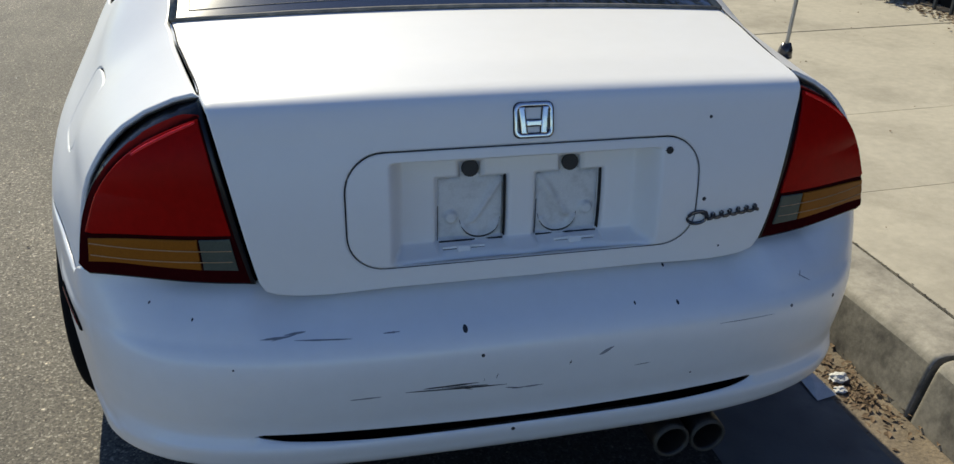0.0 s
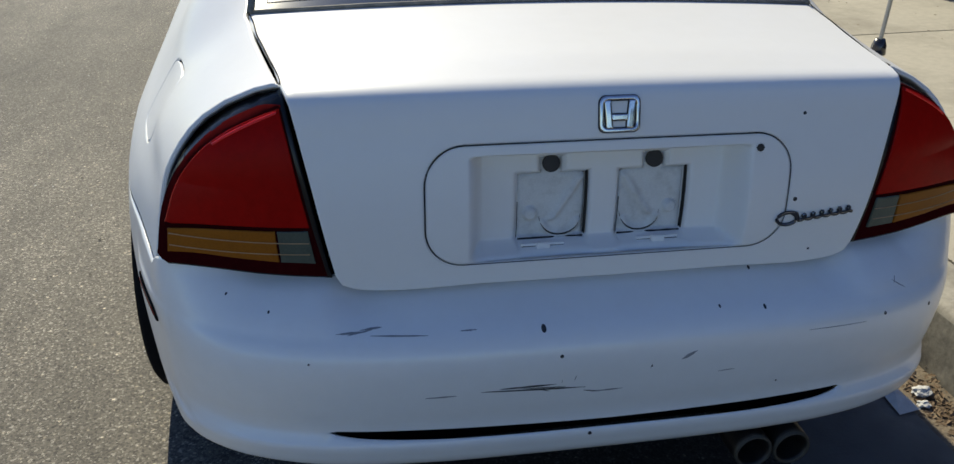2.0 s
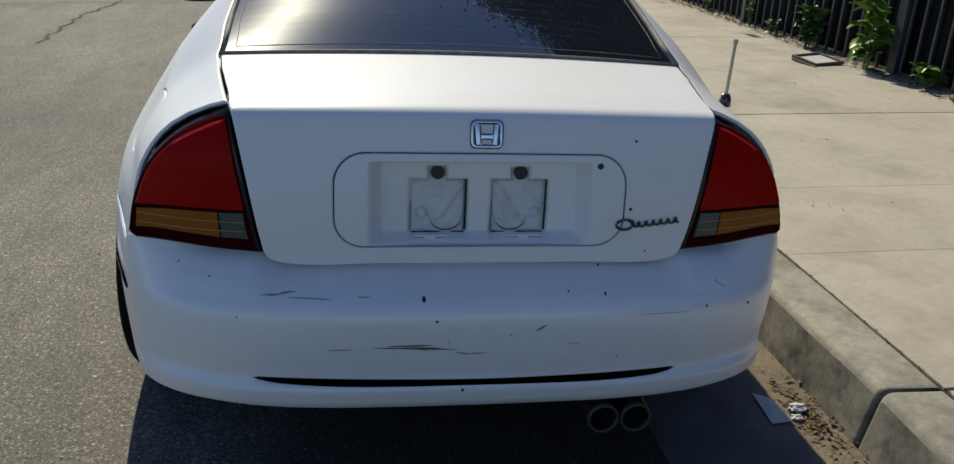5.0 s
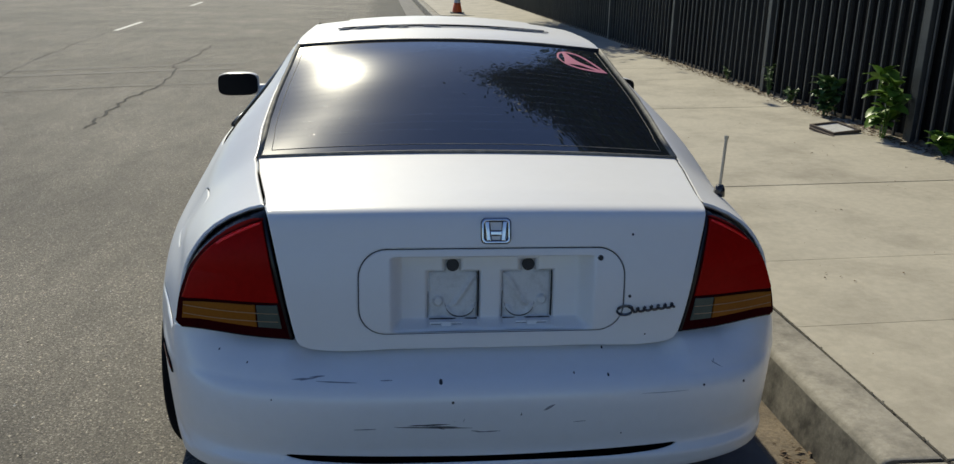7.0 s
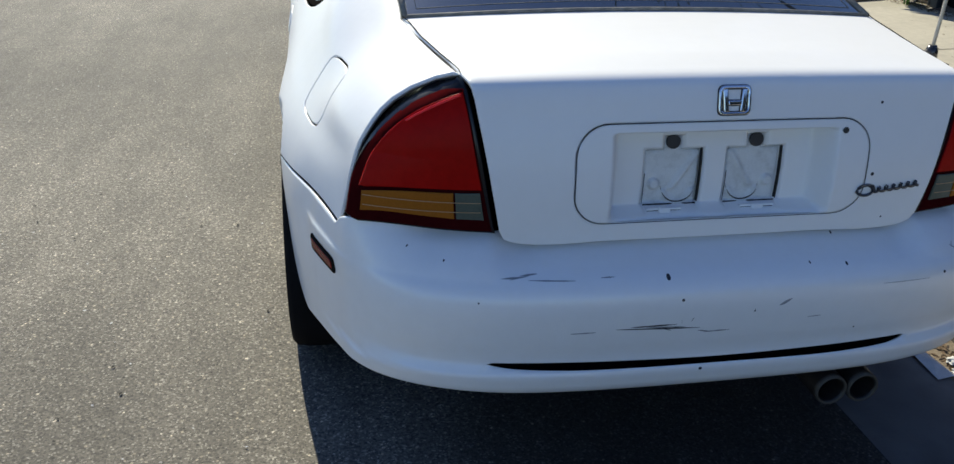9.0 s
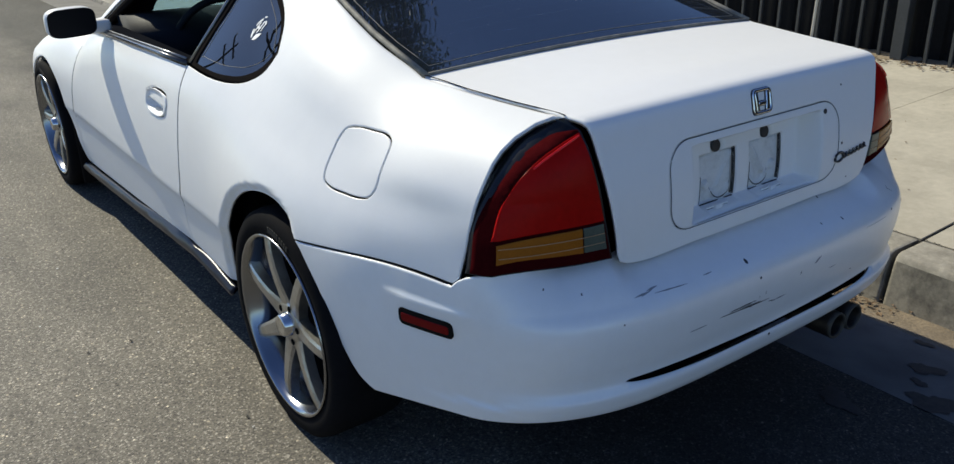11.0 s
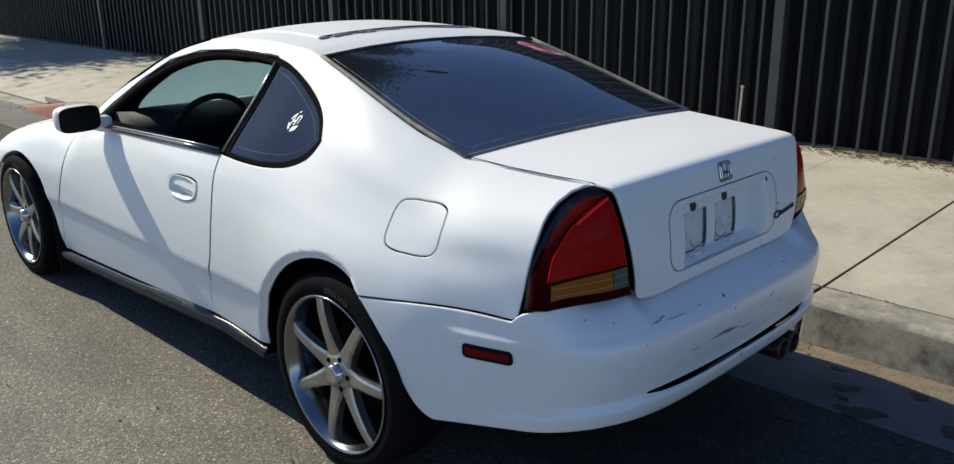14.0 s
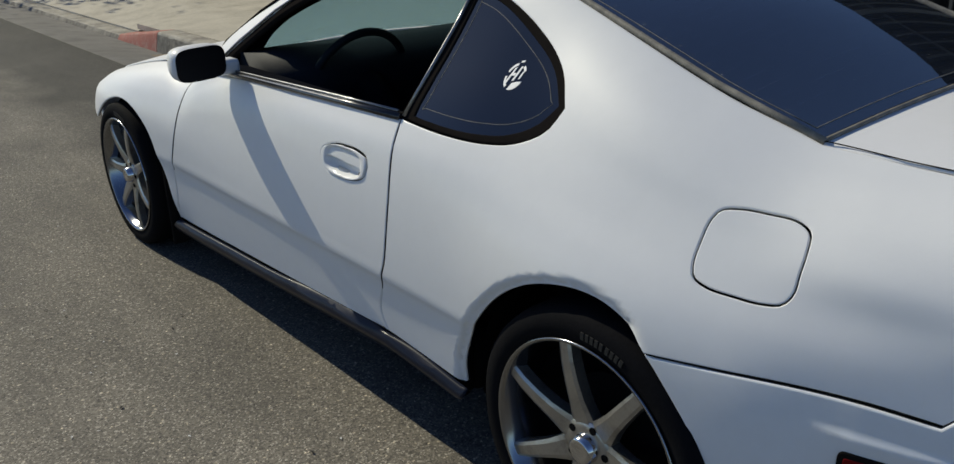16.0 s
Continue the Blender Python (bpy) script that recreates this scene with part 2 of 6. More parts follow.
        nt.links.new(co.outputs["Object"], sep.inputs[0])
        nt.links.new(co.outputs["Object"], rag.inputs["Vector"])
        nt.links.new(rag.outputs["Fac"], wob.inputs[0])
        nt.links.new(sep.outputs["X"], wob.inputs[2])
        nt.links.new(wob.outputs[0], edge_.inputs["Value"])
        # the strip's shade multiplies the stains and wear
        nt.links.new(both.outputs[0], shade_mul.inputs[0])
        nt.links.new(edge_.outputs[0], shade_mul.inputs[1])
        nt.links.new(shade_mul.outputs[0], mul.inputs[7])
    else:
        nt.links.new(both.outputs[0], mul.inputs[7])
    nt.links.new(mul.outputs[2], b.inputs["Base Color"])
    bp = nt.nodes.new("ShaderNodeBump")
    bp.inputs["Distance"].default_value = bump
    nt.links.new(mixed.outputs[0], bp.inputs["Height"])
    nt.links.new(bp.outputs[0], b.inputs["Normal"])
    return m


# the kerbside strip is darkened in colour to deepen the shade there
ASPHALT = stone_material("asphalt", (0.062, 0.055, 0.045), (0.138, 0.123, 0.098), (0.36, 0.33, 0.275), 0.0047, 0.004, rough=0.82, shade_strip_x=-0.50)
MIRROR = material("dark_mirror_glass", (0.010, 0.010, 0.011), 0.45, spec=0.1)
BEZEL = material("gloss_black_bezel", (0.010, 0.011, 0.014), 0.22, spec=0.30, vary=0.2, scale=12)
DASH = material("dashboard_vinyl", (0.011, 0.015, 0.019), 0.6, spec=0.12, vary=0.15, scale=12, bump=0.0004, bump_scale=400)
TIP = material("tip_rim", (0.055, 0.05, 0.04), 0.6, metal=0.3, vary=0.3, scale=40)
PAD = material("dirty_paint", (0.68, 0.69, 0.68), 0.6, spec=0.2, vary=0.10, scale=30, dirt=(0.47, 0.47, 0.45), dirt_scale=22)
HEATER = bpy.data.materials.new("heater_wire")
HEATER.use_nodes = True
wire_mix, wire_clear, wire_gloss = (HEATER.node_tree.nodes.new("ShaderNode" + k) for k in ("MixShader", "BsdfTransparent", "BsdfGlossy"))
wire_mix.inputs[0].default_value, wire_gloss.inputs["Roughness"].default_value = 0.10, 0.14
HEATER.node_tree.links.new(wire_clear.outputs[0], wire_mix.inputs[1])
HEATER.node_tree.links.new(wire_gloss.outputs[0], wire_mix.inputs[2])
HEATER.node_tree.links.new(wire_mix.outputs[0], HEATER.node_tree.nodes["Material Output"].inputs[0])
MAST = material("aerial_mast", (0.42, 0.39, 0.33), 0.35, metal=0.5, vary=0.2, scale=40)
GRIME = material("grime", (0.045, 0.042, 0.038), 0.9, vary=0.4, scale=60)
LEAF = material("weed_leaf", (0.10, 0.20, 0.025), 0.45, vary=0.35, scale=12)
LEAF2 = material("dark_weed_leaf", (0.055, 0.12, 0.03), 0.5, vary=0.35, scale=12)
CROWN = material("tree_leaf", (0.05, 0.09, 0.03), 0.6, vary=0.3, scale=3)
BARK = material("bark", (0.12, 0.09, 0.06), 0.9, vary=0.3, scale=8, bump=0.01, bump_scale=20)
DRY = material("dry_leaf", (0.14, 0.09, 0.05), 0.8, vary=0.4, scale=30)
PAPER = material("litter_paper", (0.55, 0.55, 0.54), 0.7, vary=0.2, scale=30)
REDKERB = material("red_kerb_paint", (0.36, 0.12, 0.09), 0.85, vary=0.2, scale=4, dirt=(0.40, 0.33, 0.27), dirt_scale=6)
ORANGE = material("cone_orange", (0.75, 0.13, 0.03), 0.5, vary=0.15, scale=20)
LINE = material("road_paint", (0.62, 0.62, 0.58), 0.7, vary=0.15, scale=6, dirt=(0.30, 0.28, 0.24), dirt_scale=8)
OIL = material("oil_stain", (0.030, 0.028, 0.026), 0.6, vary=0.5, scale=12, dirt=(0.055, 0.05, 0.045), dirt_scale=18)
CRACK = material("crack_fill", (0.02, 0.018, 0.016), 0.9, vary=0.2, scale=30)
SKID = material("skid_rubber", (0.085, 0.078, 0.066), 0.8, vary=0.3, scale=10, bump=0.003, bump_scale=90)
BOARD = material("grey_board", (0.35, 0.33, 0.31), 0.7, vary=0.2, scale=10)
WOOD = material("weathered_wood", (0.12, 0.09, 0.07), 0.8, vary=0.3, scale=15)
LENS_LINE = material("lens_line", (0.42, 0.27, 0.15), 0.2, vary=0.2, scale=30)
SEAL = material("grey_seal", (0.17, 0.16, 0.135), 0.7, vary=0.4, scale=40, dirt=(0.34, 0.31, 0.25), dirt_scale=30)
SKIRT = material("dark_skirt", (0.012, 0.015, 0.026), 0.28, spec=0.12, vary=0.2, scale=10)
EXHAUST = material("sooty_steel", (0.045, 0.04, 0.036), 0.45, metal=0.7, vary=0.3, scale=30)
SCUFF = material("scuffed_paint", (0.22, 0.23, 0.25), 0.7, vary=0.3, scale=60)
FRAME_METAL = material("bright_trim", (0.25, 0.25, 0.25), 0.3, metal=0.9, vary=0.2, scale=20)
CONCRETE = material("concrete", (0.465, 0.426, 0.346), 0.85, vary=0.16, scale=2.2, bump=0.001, bump_scale=150, dirt=(0.31, 0.28, 0.225), dirt_scale=1.9, dirt_range=(0.47, 0.72))
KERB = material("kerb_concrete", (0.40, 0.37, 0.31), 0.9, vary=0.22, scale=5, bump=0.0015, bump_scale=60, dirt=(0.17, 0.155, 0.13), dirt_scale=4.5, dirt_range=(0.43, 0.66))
# road side of the kerb: stains, on a base darkened for the face's shade
KERB_FACE = material("stained_shaded_kerb_face", (0.24, 0.222, 0.185), 0.9, vary=0.34, scale=6, bump=0.0012, bump_scale=40, dirt=(0.06, 0.055, 0.048), dirt_scale=5.5, dirt_range=(0.42, 0.64))
GUTTER = material("gutter_concrete", (0.14, 0.133, 0.122), 0.8, vary=0.3, scale=2, bump=0.001, bump_scale=120, dirt=(0.05, 0.047, 0.043), dirt_scale=3)
DIRT = material("dirt", (0.23, 0.18, 0.12), 0.95, vary=0.3, scale=6, bump=0.006, bump_scale=50)
SOIL = material("gutter_soil", (0.20, 0.158, 0.11), 0.95, vary=0.35, scale=9, bump=0.006, bump_scale=50, dirt=(0.10, 0.08, 0.06), dirt_scale=7)
IRON = material("black_iron", (0.045, 0.049, 0.050), 0.45, spec=0.4, vary=0.25, scale=10, bump=0.0004, bump_scale=120)
SHEET = material("dark_sheet_metal", (0.010, 0.011, 0.012), 0.7, spec=0.06, vary=0.3, scale=3, bump=0.001, bump_scale=12)


# ---- mesh helpers ----
def herm(xs, ys, x):
    """Smooth cubic through points (Catmull-Rom tangents); ys may hold one row of values for each element of x."""
    xs, ys, x = np.asarray(xs, float), np.asarray(ys, float), np.asarray(x, float)
    x = np.clip(x, xs[0], xs[-1])
    i = np.clip(np.searchsorted(xs, x) - 1, 0, len(xs) - 2)
    get = (lambda k: ys[k]) if ys.ndim == 1 else (lambda k: ys[k, np.arange(len(x))])
    n = len(xs)
    h = xs[i + 1] - xs[i]
    t = (x - xs[i]) / h
    d = (get(i + 1) - get(i)) / h
    p, q = np.maximum(i - 1, 0), np.minimum(i + 2, n - 1)
    d0 = np.where(i > 0, (get(i) - get(p)) / np.where(i > 0, xs[i] - xs[p], 1), d)
    d1 = np.where(i + 2 < n, (get(q) - get(i + 1)) / np.where(i + 2 < n, xs[q] - xs[i + 1], 1), d)
    m0, m1 = (d0 + d) / 2, (d + d1) / 2
    return (2 * t**3 - 3 * t * t + 1) * get(i) + (t**3 - 2 * t * t + t) * h * m0 + (3 * t * t - 2 * t**3) * get(i + 1) + (t**3 - t * t) * h * m1


def spline(points, step=0.02):
    """An open smooth line through the points, at about that step, without its last point."""
    p = np.asarray(points, float)
    if len(p) == 2:
        n = max(1, int(np.linalg.norm(p[1] - p[0]) / step))
        return [tuple(p[0] + (p[1] - p[0]) * k / n) for k in range(n)]
    d = np.r_[0, np.cumsum(np.linalg.norm(np.diff(p, axis=0), axis=1))]
    n = max(2, int(d[-1] / step))
    t = np.linspace(0, d[-1], n + 1)[:-1]
    return list(zip(*[herm(d, p[:, k], t) for k in range(p.shape[1])]))


def outline(segments, step=0.02):
    """A closed loop from smooth segments that meet in corners."""
    return np.array([q for s in segments for q in spline(s, step)])


def rounded(x0, x1, z0, z1, r, step=0.01):
    """A rectangle with round corners as a loop."""
    pts = []
    for cx, cz, a in ((x1 - r, z1 - r, 0), (x0 + r, z1 - r, 90), (x0 + r, z0 + r, 180), (x1 - r, z0 + r, 270)):
        n = max(3, int(r * 1.57 / step))
        pts += [(cx + r * math.cos(radians(a + 90 * k / n)), cz + r * math.sin(radians(a + 90 * k / n))) for k in range(n + 1)]
    p = np.array(pts)
    return outline([[p[k], p[(k + 1) % len(p)]] for k in range(len(p))], step)


def area(p):
    return 0.5 * np.sum(p[:, 0] * np.roll(p[:, 1], -1) - np.roll(p[:, 0], -1) * p[:, 1])


def shifted(p, d):
    """A loop moved inwards by d (outwards where d is negative)."""
    t = np.roll(p, -1, 0) - np.roll(p, 1, 0)
    t /= np.maximum(np.linalg.norm(t, axis=1), 1e-9)[:, None]
    n = np.c_[-t[:, 1], t[:, 0]] * np.sign(area(p))
    return p + n * d


def inside(p, loop):
    x, y = p[:, 0], p[:, 1]
    hit = np.zeros(len(p), bool)
    for (x0, y0), (x1, y1) in zip(loop, np.roll(loop, -1, 0)):
        if y0 != y1:
            hit ^= ((y0 > y) != (y1 > y)) & (x < (x1 - x0) * (y - y0) / (y1 - y0) + x0)
    return hit


def mesh_object(name, verts, faces, mat, parent=None, label="", smooth=True):
    me = bpy.data.meshes.new(name)
    me.from_pydata([tuple(v) for v in verts], [], faces)
    me.materials.append(mat)
    me.validate()
    if smooth:
        me.shade_smooth()
    ob = new(name, me)
    if parent:
        ob.parent = parent
    return tagged(ob, label)


def part(name, bm, mat, parent, label="", smooth=False):
    """One bmesh as one mesh object under a thing or a part."""
    me = bpy.data.meshes.new(name)
    bm.to_mesh(me)
    bm.free()
    me.materials.append(mat)
    if smooth:
        me.shade_smooth()
    ob = new(name, me)
    if parent:
        ob.parent = parent
    return tagged(ob, label)


CENTRE = np.array((0, 0.9, 0.62))


def panel(name, f, loop, mat, parent, holes=(), step=0.03, gap=0.0025, thick=0.012, roll=0.003, label="", centre=CENTRE):
    """A sheet cut out of the surface f(a, b) along a loop, with holes, a rolled edge and thickness."""
    loops = [shifted(loop, gap)] + [shifted(h, -gap) for h in holes]
    ring = [shifted(loops[0], roll * 1.4)] + [shifted(h, -roll * 1.4) for h in loops[1:]]
    pts, edges = [], []
    for lp in loops + ring:
        k = len(pts)
        pts += [tuple(q) for q in lp]
        edges += [(k + n, k + (n + 1) % len(lp)) for n in range(len(lp))]
    n0 = sum(len(lp) for lp in loops)
    lo, hi = loops[0].min(0), loops[0].max(0)
    gx, gy = np.meshgrid(np.arange(lo[0], hi[0], step), np.arange(lo[1], hi[1], step))
    grid = np.c_[gx.ravel(), gy.ravel()]
    grid = grid[inside(grid, ring[0])]
    for h in ring[1:]:
        grid = grid[~inside(grid, h)]
    ring_pts = np.concatenate(ring)
    if len(grid):
        near = np.array([np.min(np.sum((ring_pts - g) ** 2, 1)) for g in grid])
        grid = grid[near > (0.45 * step) ** 2]
    pts += [tuple(q) for q in grid]
    out = geometry.delaunay_2d_cdt([Vector(q) for q in pts], edges, [], 0, 1e-6)
    v2 = np.array([tuple(v) for v in out[0]])
    tri = np.array([t for t in out[2] if len(t) == 3])
    mid = v2[tri].mean(1)
    ok = inside(mid, loops[0])
    for h in loops[1:]:
        ok &= ~inside(mid, h)
    tri = tri[ok]
    rim = np.array([min(o) < n0 if o else False for o in out[3]])
    p = f(v2[:, 0], v2[:, 1])
    e = 1.5e-3
    da = f(v2[:, 0] + e, v2[:, 1]) - f(v2[:, 0] - e, v2[:, 1])
    db = f(v2[:, 0], v2[:, 1] + e) - f(v2[:, 0], v2[:, 1] - e)
    nrm = np.cross(da, db)
    nrm /= np.maximum(np.linalg.norm(nrm, axis=1), 1e-12)[:, None]
    if np.sum((p - centre) * nrm) < 0:
        nrm = -nrm
    a, b, c = p[tri[:, 0]], p[tri[:, 1]], p[tri[:, 2]]
    flip = np.sum(np.cross(b - a, c - a) * nrm[tri[:, 0]], 1) < 0
    tri[flip] = tri[flip][:, ::-1]
    front = p - nrm * np.where(rim, roll, 0)[:, None]
    back = p - nrm * thick
    n = len(p)
    count = {}
    for t in tri:
        for u, w in ((t[0], t[1]), (t[1], t[2]), (t[2], t[0])):
            count[(u, w)] = 1
    rims = [(u, w) for u, w in count if (w, u) not in count]
    faces = [tuple(t) for t in tri] + [tuple(n + t[::-1]) for t in tri] + [(w, u, n + u, n + w) for u, w in rims]
    # rim normals lean outwards
    lean = nrm.copy()
    for u, w in rims:
        side = np.cross(p[w] - p[u], nrm[u])
        side /= max(np.linalg.norm(side), 1e-9)
        lean[u] += 0.5 * side
        lean[w] += 0.5 * side
    lean /= np.linalg.norm(lean, axis=1)[:, None]
    ob = mesh_object(name, np.r_[front, back], [tuple(int(k) for k in fc) for fc in faces], mat, parent, label)
    if len(ob.data.vertices) == 2 * n:
        ob.data.normals_split_custom_set_from_vertices([tuple(v) for v in np.r_[lean, -nrm]])
    return ob


def lathe(profile, steps=48, axis="x", closed=False):
    """A bmesh turned round an axis from (radius, along) points."""
    bm = bmesh.new()
    rings = []
    for k in range(steps):
        a = 2 * math.pi * k / steps
        c, s = math.cos(a), math.sin(a)
        put = {"x": lambda r, h: (h, r * c, r * s), "y": lambda r, h: (r * c, h, r * s), "z": lambda r, h: (r * c, r * s, h)}[axis]
        rings.append([bm.verts.new(put(r, h)) for r, h in profile])
    m = len(profile)
    for k in range(steps):
        p, q = rings[k], rings[(k + 1) % steps]
        for j in range(m if closed else m - 1):
            bm.faces.new((p[j], p[(j + 1) % m], q[(j + 1) % m], q[j]))
    bmesh.ops.remove_doubles(bm, verts=bm.verts, dist=1e-5)
    bmesh.ops.recalc_face_normals(bm, faces=bm.faces)
    return bm


def tube(points, radius, sides=8, bm=None):
    """A bmesh tube along points; radius may be one number or one for each point."""
    bm = bm or bmesh.new()
    pts = [Vector(p) for p in points]
    rs = radius if hasattr(radius, "__len__") else [radius] * len(pts)
    rings = []
    for k, p in enumerate(pts):
        d = (pts[min(k + 1, len(pts) - 1)] - pts[max(k - 1, 0)]).normalized()
        u = d.cross(Vector((0, 0, 1)) if abs(d.z) < 0.9 else Vector((1, 0, 0))).normalized()
        w = d.cross(u)
        rings.append([bm.verts.new(p + rs[k] * (math.cos(a) * u + math.sin(a) * w)) for a in (2 * math.pi * j / sides for j in range(sides))])
    for p, q in zip(rings, rings[1:]):
        for j in range(sides):
            bm.faces.new((p[j], p[(j + 1) % sides], q[(j + 1) % sides], q[j]))
    bm.faces.new(rings[0][::-1])
    bm.faces.new(rings[-1])
    bmesh.ops.recalc_face_normals(bm, faces=bm.faces)
    return bm


def box(x0, x1, y0, y1, z0, z1, bevel=0.0, bm=None, seg=2):
    one = bmesh.new()
    bmesh.ops.create_cube(one, size=1)
    bmesh.ops.transform(one, matrix=Matrix.LocRotScale(((x0 + x1) / 2, (y0 + y1) / 2, (z0 + z1) / 2), None, (x1 - x0, y1 - y0, z1 - z0)), verts=one.verts)
    if bevel:
        bmesh.ops.bevel(one, geom=one.edges[:], offset=bevel, segments=seg, profile=0.5, affect="EDGES")
    if bm is None:
        return one
    me = bpy.data.meshes.new("t")
    one.to_mesh(me)
    one.free()
    bm.from_mesh(me)
    bpy.data.meshes.remove(me)
    return bm


# ---- the ground ----
def strip(name, xs_zs, y0, y1, step, mat, label, kind="structure", category=""):
    """A sheet along y with a cross profile of (x, z)."""
    ys = np.arange(y0, y1 + step / 2, step)
    verts = [(x, y, z) for y in ys for x, z in xs_zs]
    m = len(xs_zs)
    faces = [(r * m + c, r * m + c + 1, (r + 1) * m + c + 1, (r + 1) * m + c) for r in range(len(ys) - 1) for c in range(m - 1)]
    return tagged(mesh_object(name, verts, faces, mat), label, category, kind=kind)


GUT, TOP = -0.103, 0.095


def walk_z(x):
    return TOP + 0.017 * max(0.0, x - 1.4)


rng = random.Random(4)
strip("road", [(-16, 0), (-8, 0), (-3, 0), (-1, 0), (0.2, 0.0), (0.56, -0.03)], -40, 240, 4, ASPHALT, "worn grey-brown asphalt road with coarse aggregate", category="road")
strip("gutter", [(0.56, -0.029), (0.9, -0.06), (1.17, GUT), (1.22, GUT)], -40, 60, 2, GUTTER, "stained concrete gutter pan along the kerb", category="gutter")


def flat(name, loop, z, mat, label, category, kind="structure", rise=0.0):
    """A thin flat patch lying on the ground."""
    bm = bmesh.new()
    vs = [bm.verts.new((x, y, z)) for x, y in loop]
    f = bm.faces.new(vs)
    bmesh.ops.triangulate(bm, faces=[f])
    bmesh.ops.recalc_face_normals(bm, faces=bm.faces)
    if bm.faces[:][0].normal.z < 0:
        bmesh.ops.reverse_faces(bm, faces=bm.faces)
    return tagged(part(name, bm, mat, None), label, category, kind=kind)


# lane dashes, a crack and old skid marks on the road
for k, y in enumerate((6.9, 16.2, 26.2, 36.0)):
    x = -4.85 - 0.05 * y
    flat("lane_dash", [(x - 0.05, y), (x + 0.05, y), (x - 0.08, y + 2.6), (x - 0.18, y + 2.6)], 0.004, LINE, "worn white lane dash on the asphalt", "road marking")


def crack(points, width, name, label):
    left, right = [], []
    for (x, y), (x2, y2) in zip(points, points[1:]):
        n = 7
        for k in range(n):
            t = k / n
            w = width * rng.uniform(0.25, 1.0)
            cx, cy = x + (x2 - x) * t + rng.uniform(-0.035, 0.035), y + (y2 - y) * t
            left.append((cx - w, cy))
            right.append((cx + w, cy))
    verts = [(x, y, 0.0045) for x, y in left] + [(x, y, 0.0045) for x, y in right]
    n = len(left)
    return tagged(mesh_object(name, verts, [(k, n + k, n + k + 1, k + 1) for k in range(n - 1)], CRACK, smooth=False), label, "crack", kind="structure")


crack([(-2.85, 5.3), (-2.92, 5.9), (-2.96, 7.0), (-2.86, 8.2), (-3.0, 9.6), (-3.16, 10.1), (-3.12, 11.5), (-3.16, 13.6)], 0.020, "road_crack", "ragged dark crack along the asphalt")
crack([(-4.7, 7.6), (-5.2, 10.1), (-5.48, 12.8), (-5.68, 15.9)], 0.012, "road_crack", "thin dark seam along the lane line")
crack([(-5.85, 19.0), (-6.15, 25.8)], 0.010, "road_crack", "thin dark seam along the lane line")
for y0, w in ((9.0, 0.10), (9.6, 0.08), (7.5, 0.05)):
    pts = [(-9.0, y0 - 1.5), (-4.5, y0), (-3.4, y0 + 0.45), (-2.2, y0 + 0.8)]
    flat("skid_mark", [(x, y - w) for x, y in pts] + [(x, y + w) for x, y in pts[::-1]], 0.0035, SKID, "faint dark skid mark across the road", "skid mark")

# old oil drips where cars park
def blot(x, y, r, seed_):
    r_ = random.Random(seed_)
    ph = [r_.uniform(0, 6.3) for _ in range(4)]
    pts = []
    for k in range(28):
        a = 2 * math.pi * k / 28
        q = r * (1 + 0.28 * math.sin(2 * a + ph[0]) + 0.18 * math.sin(3 * a + ph[1]) + 0.12 * math.sin(5 * a + ph[2]) + 0.08 * math.sin(9 * a + ph[3]))
        pts.append((x + q * math.cos(a), y + 1.3 * q * math.sin(a)))
    def ground_z(u):
        return float(np.interp(u, (-20, 0.2, 0.56, 0.9, 1.17), (0, 0, -0.03, -0.06, GUT))) + 0.0035
    c = (x, y, ground_z(x))
    verts_ = [c] + [(u, v, ground_z(u)) for u, v in pts]
    return tagged(mesh_object("oil_stain", verts_, [(0, k + 1, (k + 1) % 28 + 1) for k in range(28)], OIL, smooth=False), "dark oil drip stain on the road", "oil stain", kind="structure")


for k, (x, y, r) in enumerate(((0.62, -1.02, 0.055), (0.80, -0.90, 0.035), (0.72, -1.30, 0.04), (0.95, -1.12, 0.03), (0.40, -0.85, 0.045), (0.86, -1.45, 0.028), (0.55, -1.55, 0.03), (0.25, -1.15, 0.028), (0.98, -0.80, 0.02), (0.70, -0.93, 0.018), (0.50, -1.2, 0.016))):
    blot(x, y, r, k + 11)

# kerb in blocks with an open joint between them
KERB_PROFILE = [(1.165, GUT - 0.03), (1.172, GUT), (1.184, GUT + 0.06), (1.203, TOP - 0.034), (1.206, TOP - 0.026), (1.211, TOP - 0.013), (1.221, TOP - 0.004), (1.236, TOP), (1.246, TOP), (1.392, TOP + 0.001), (1.400, TOP - 0.004), (1.402, TOP - 0.012), (1.402, GUT - 0.03)]


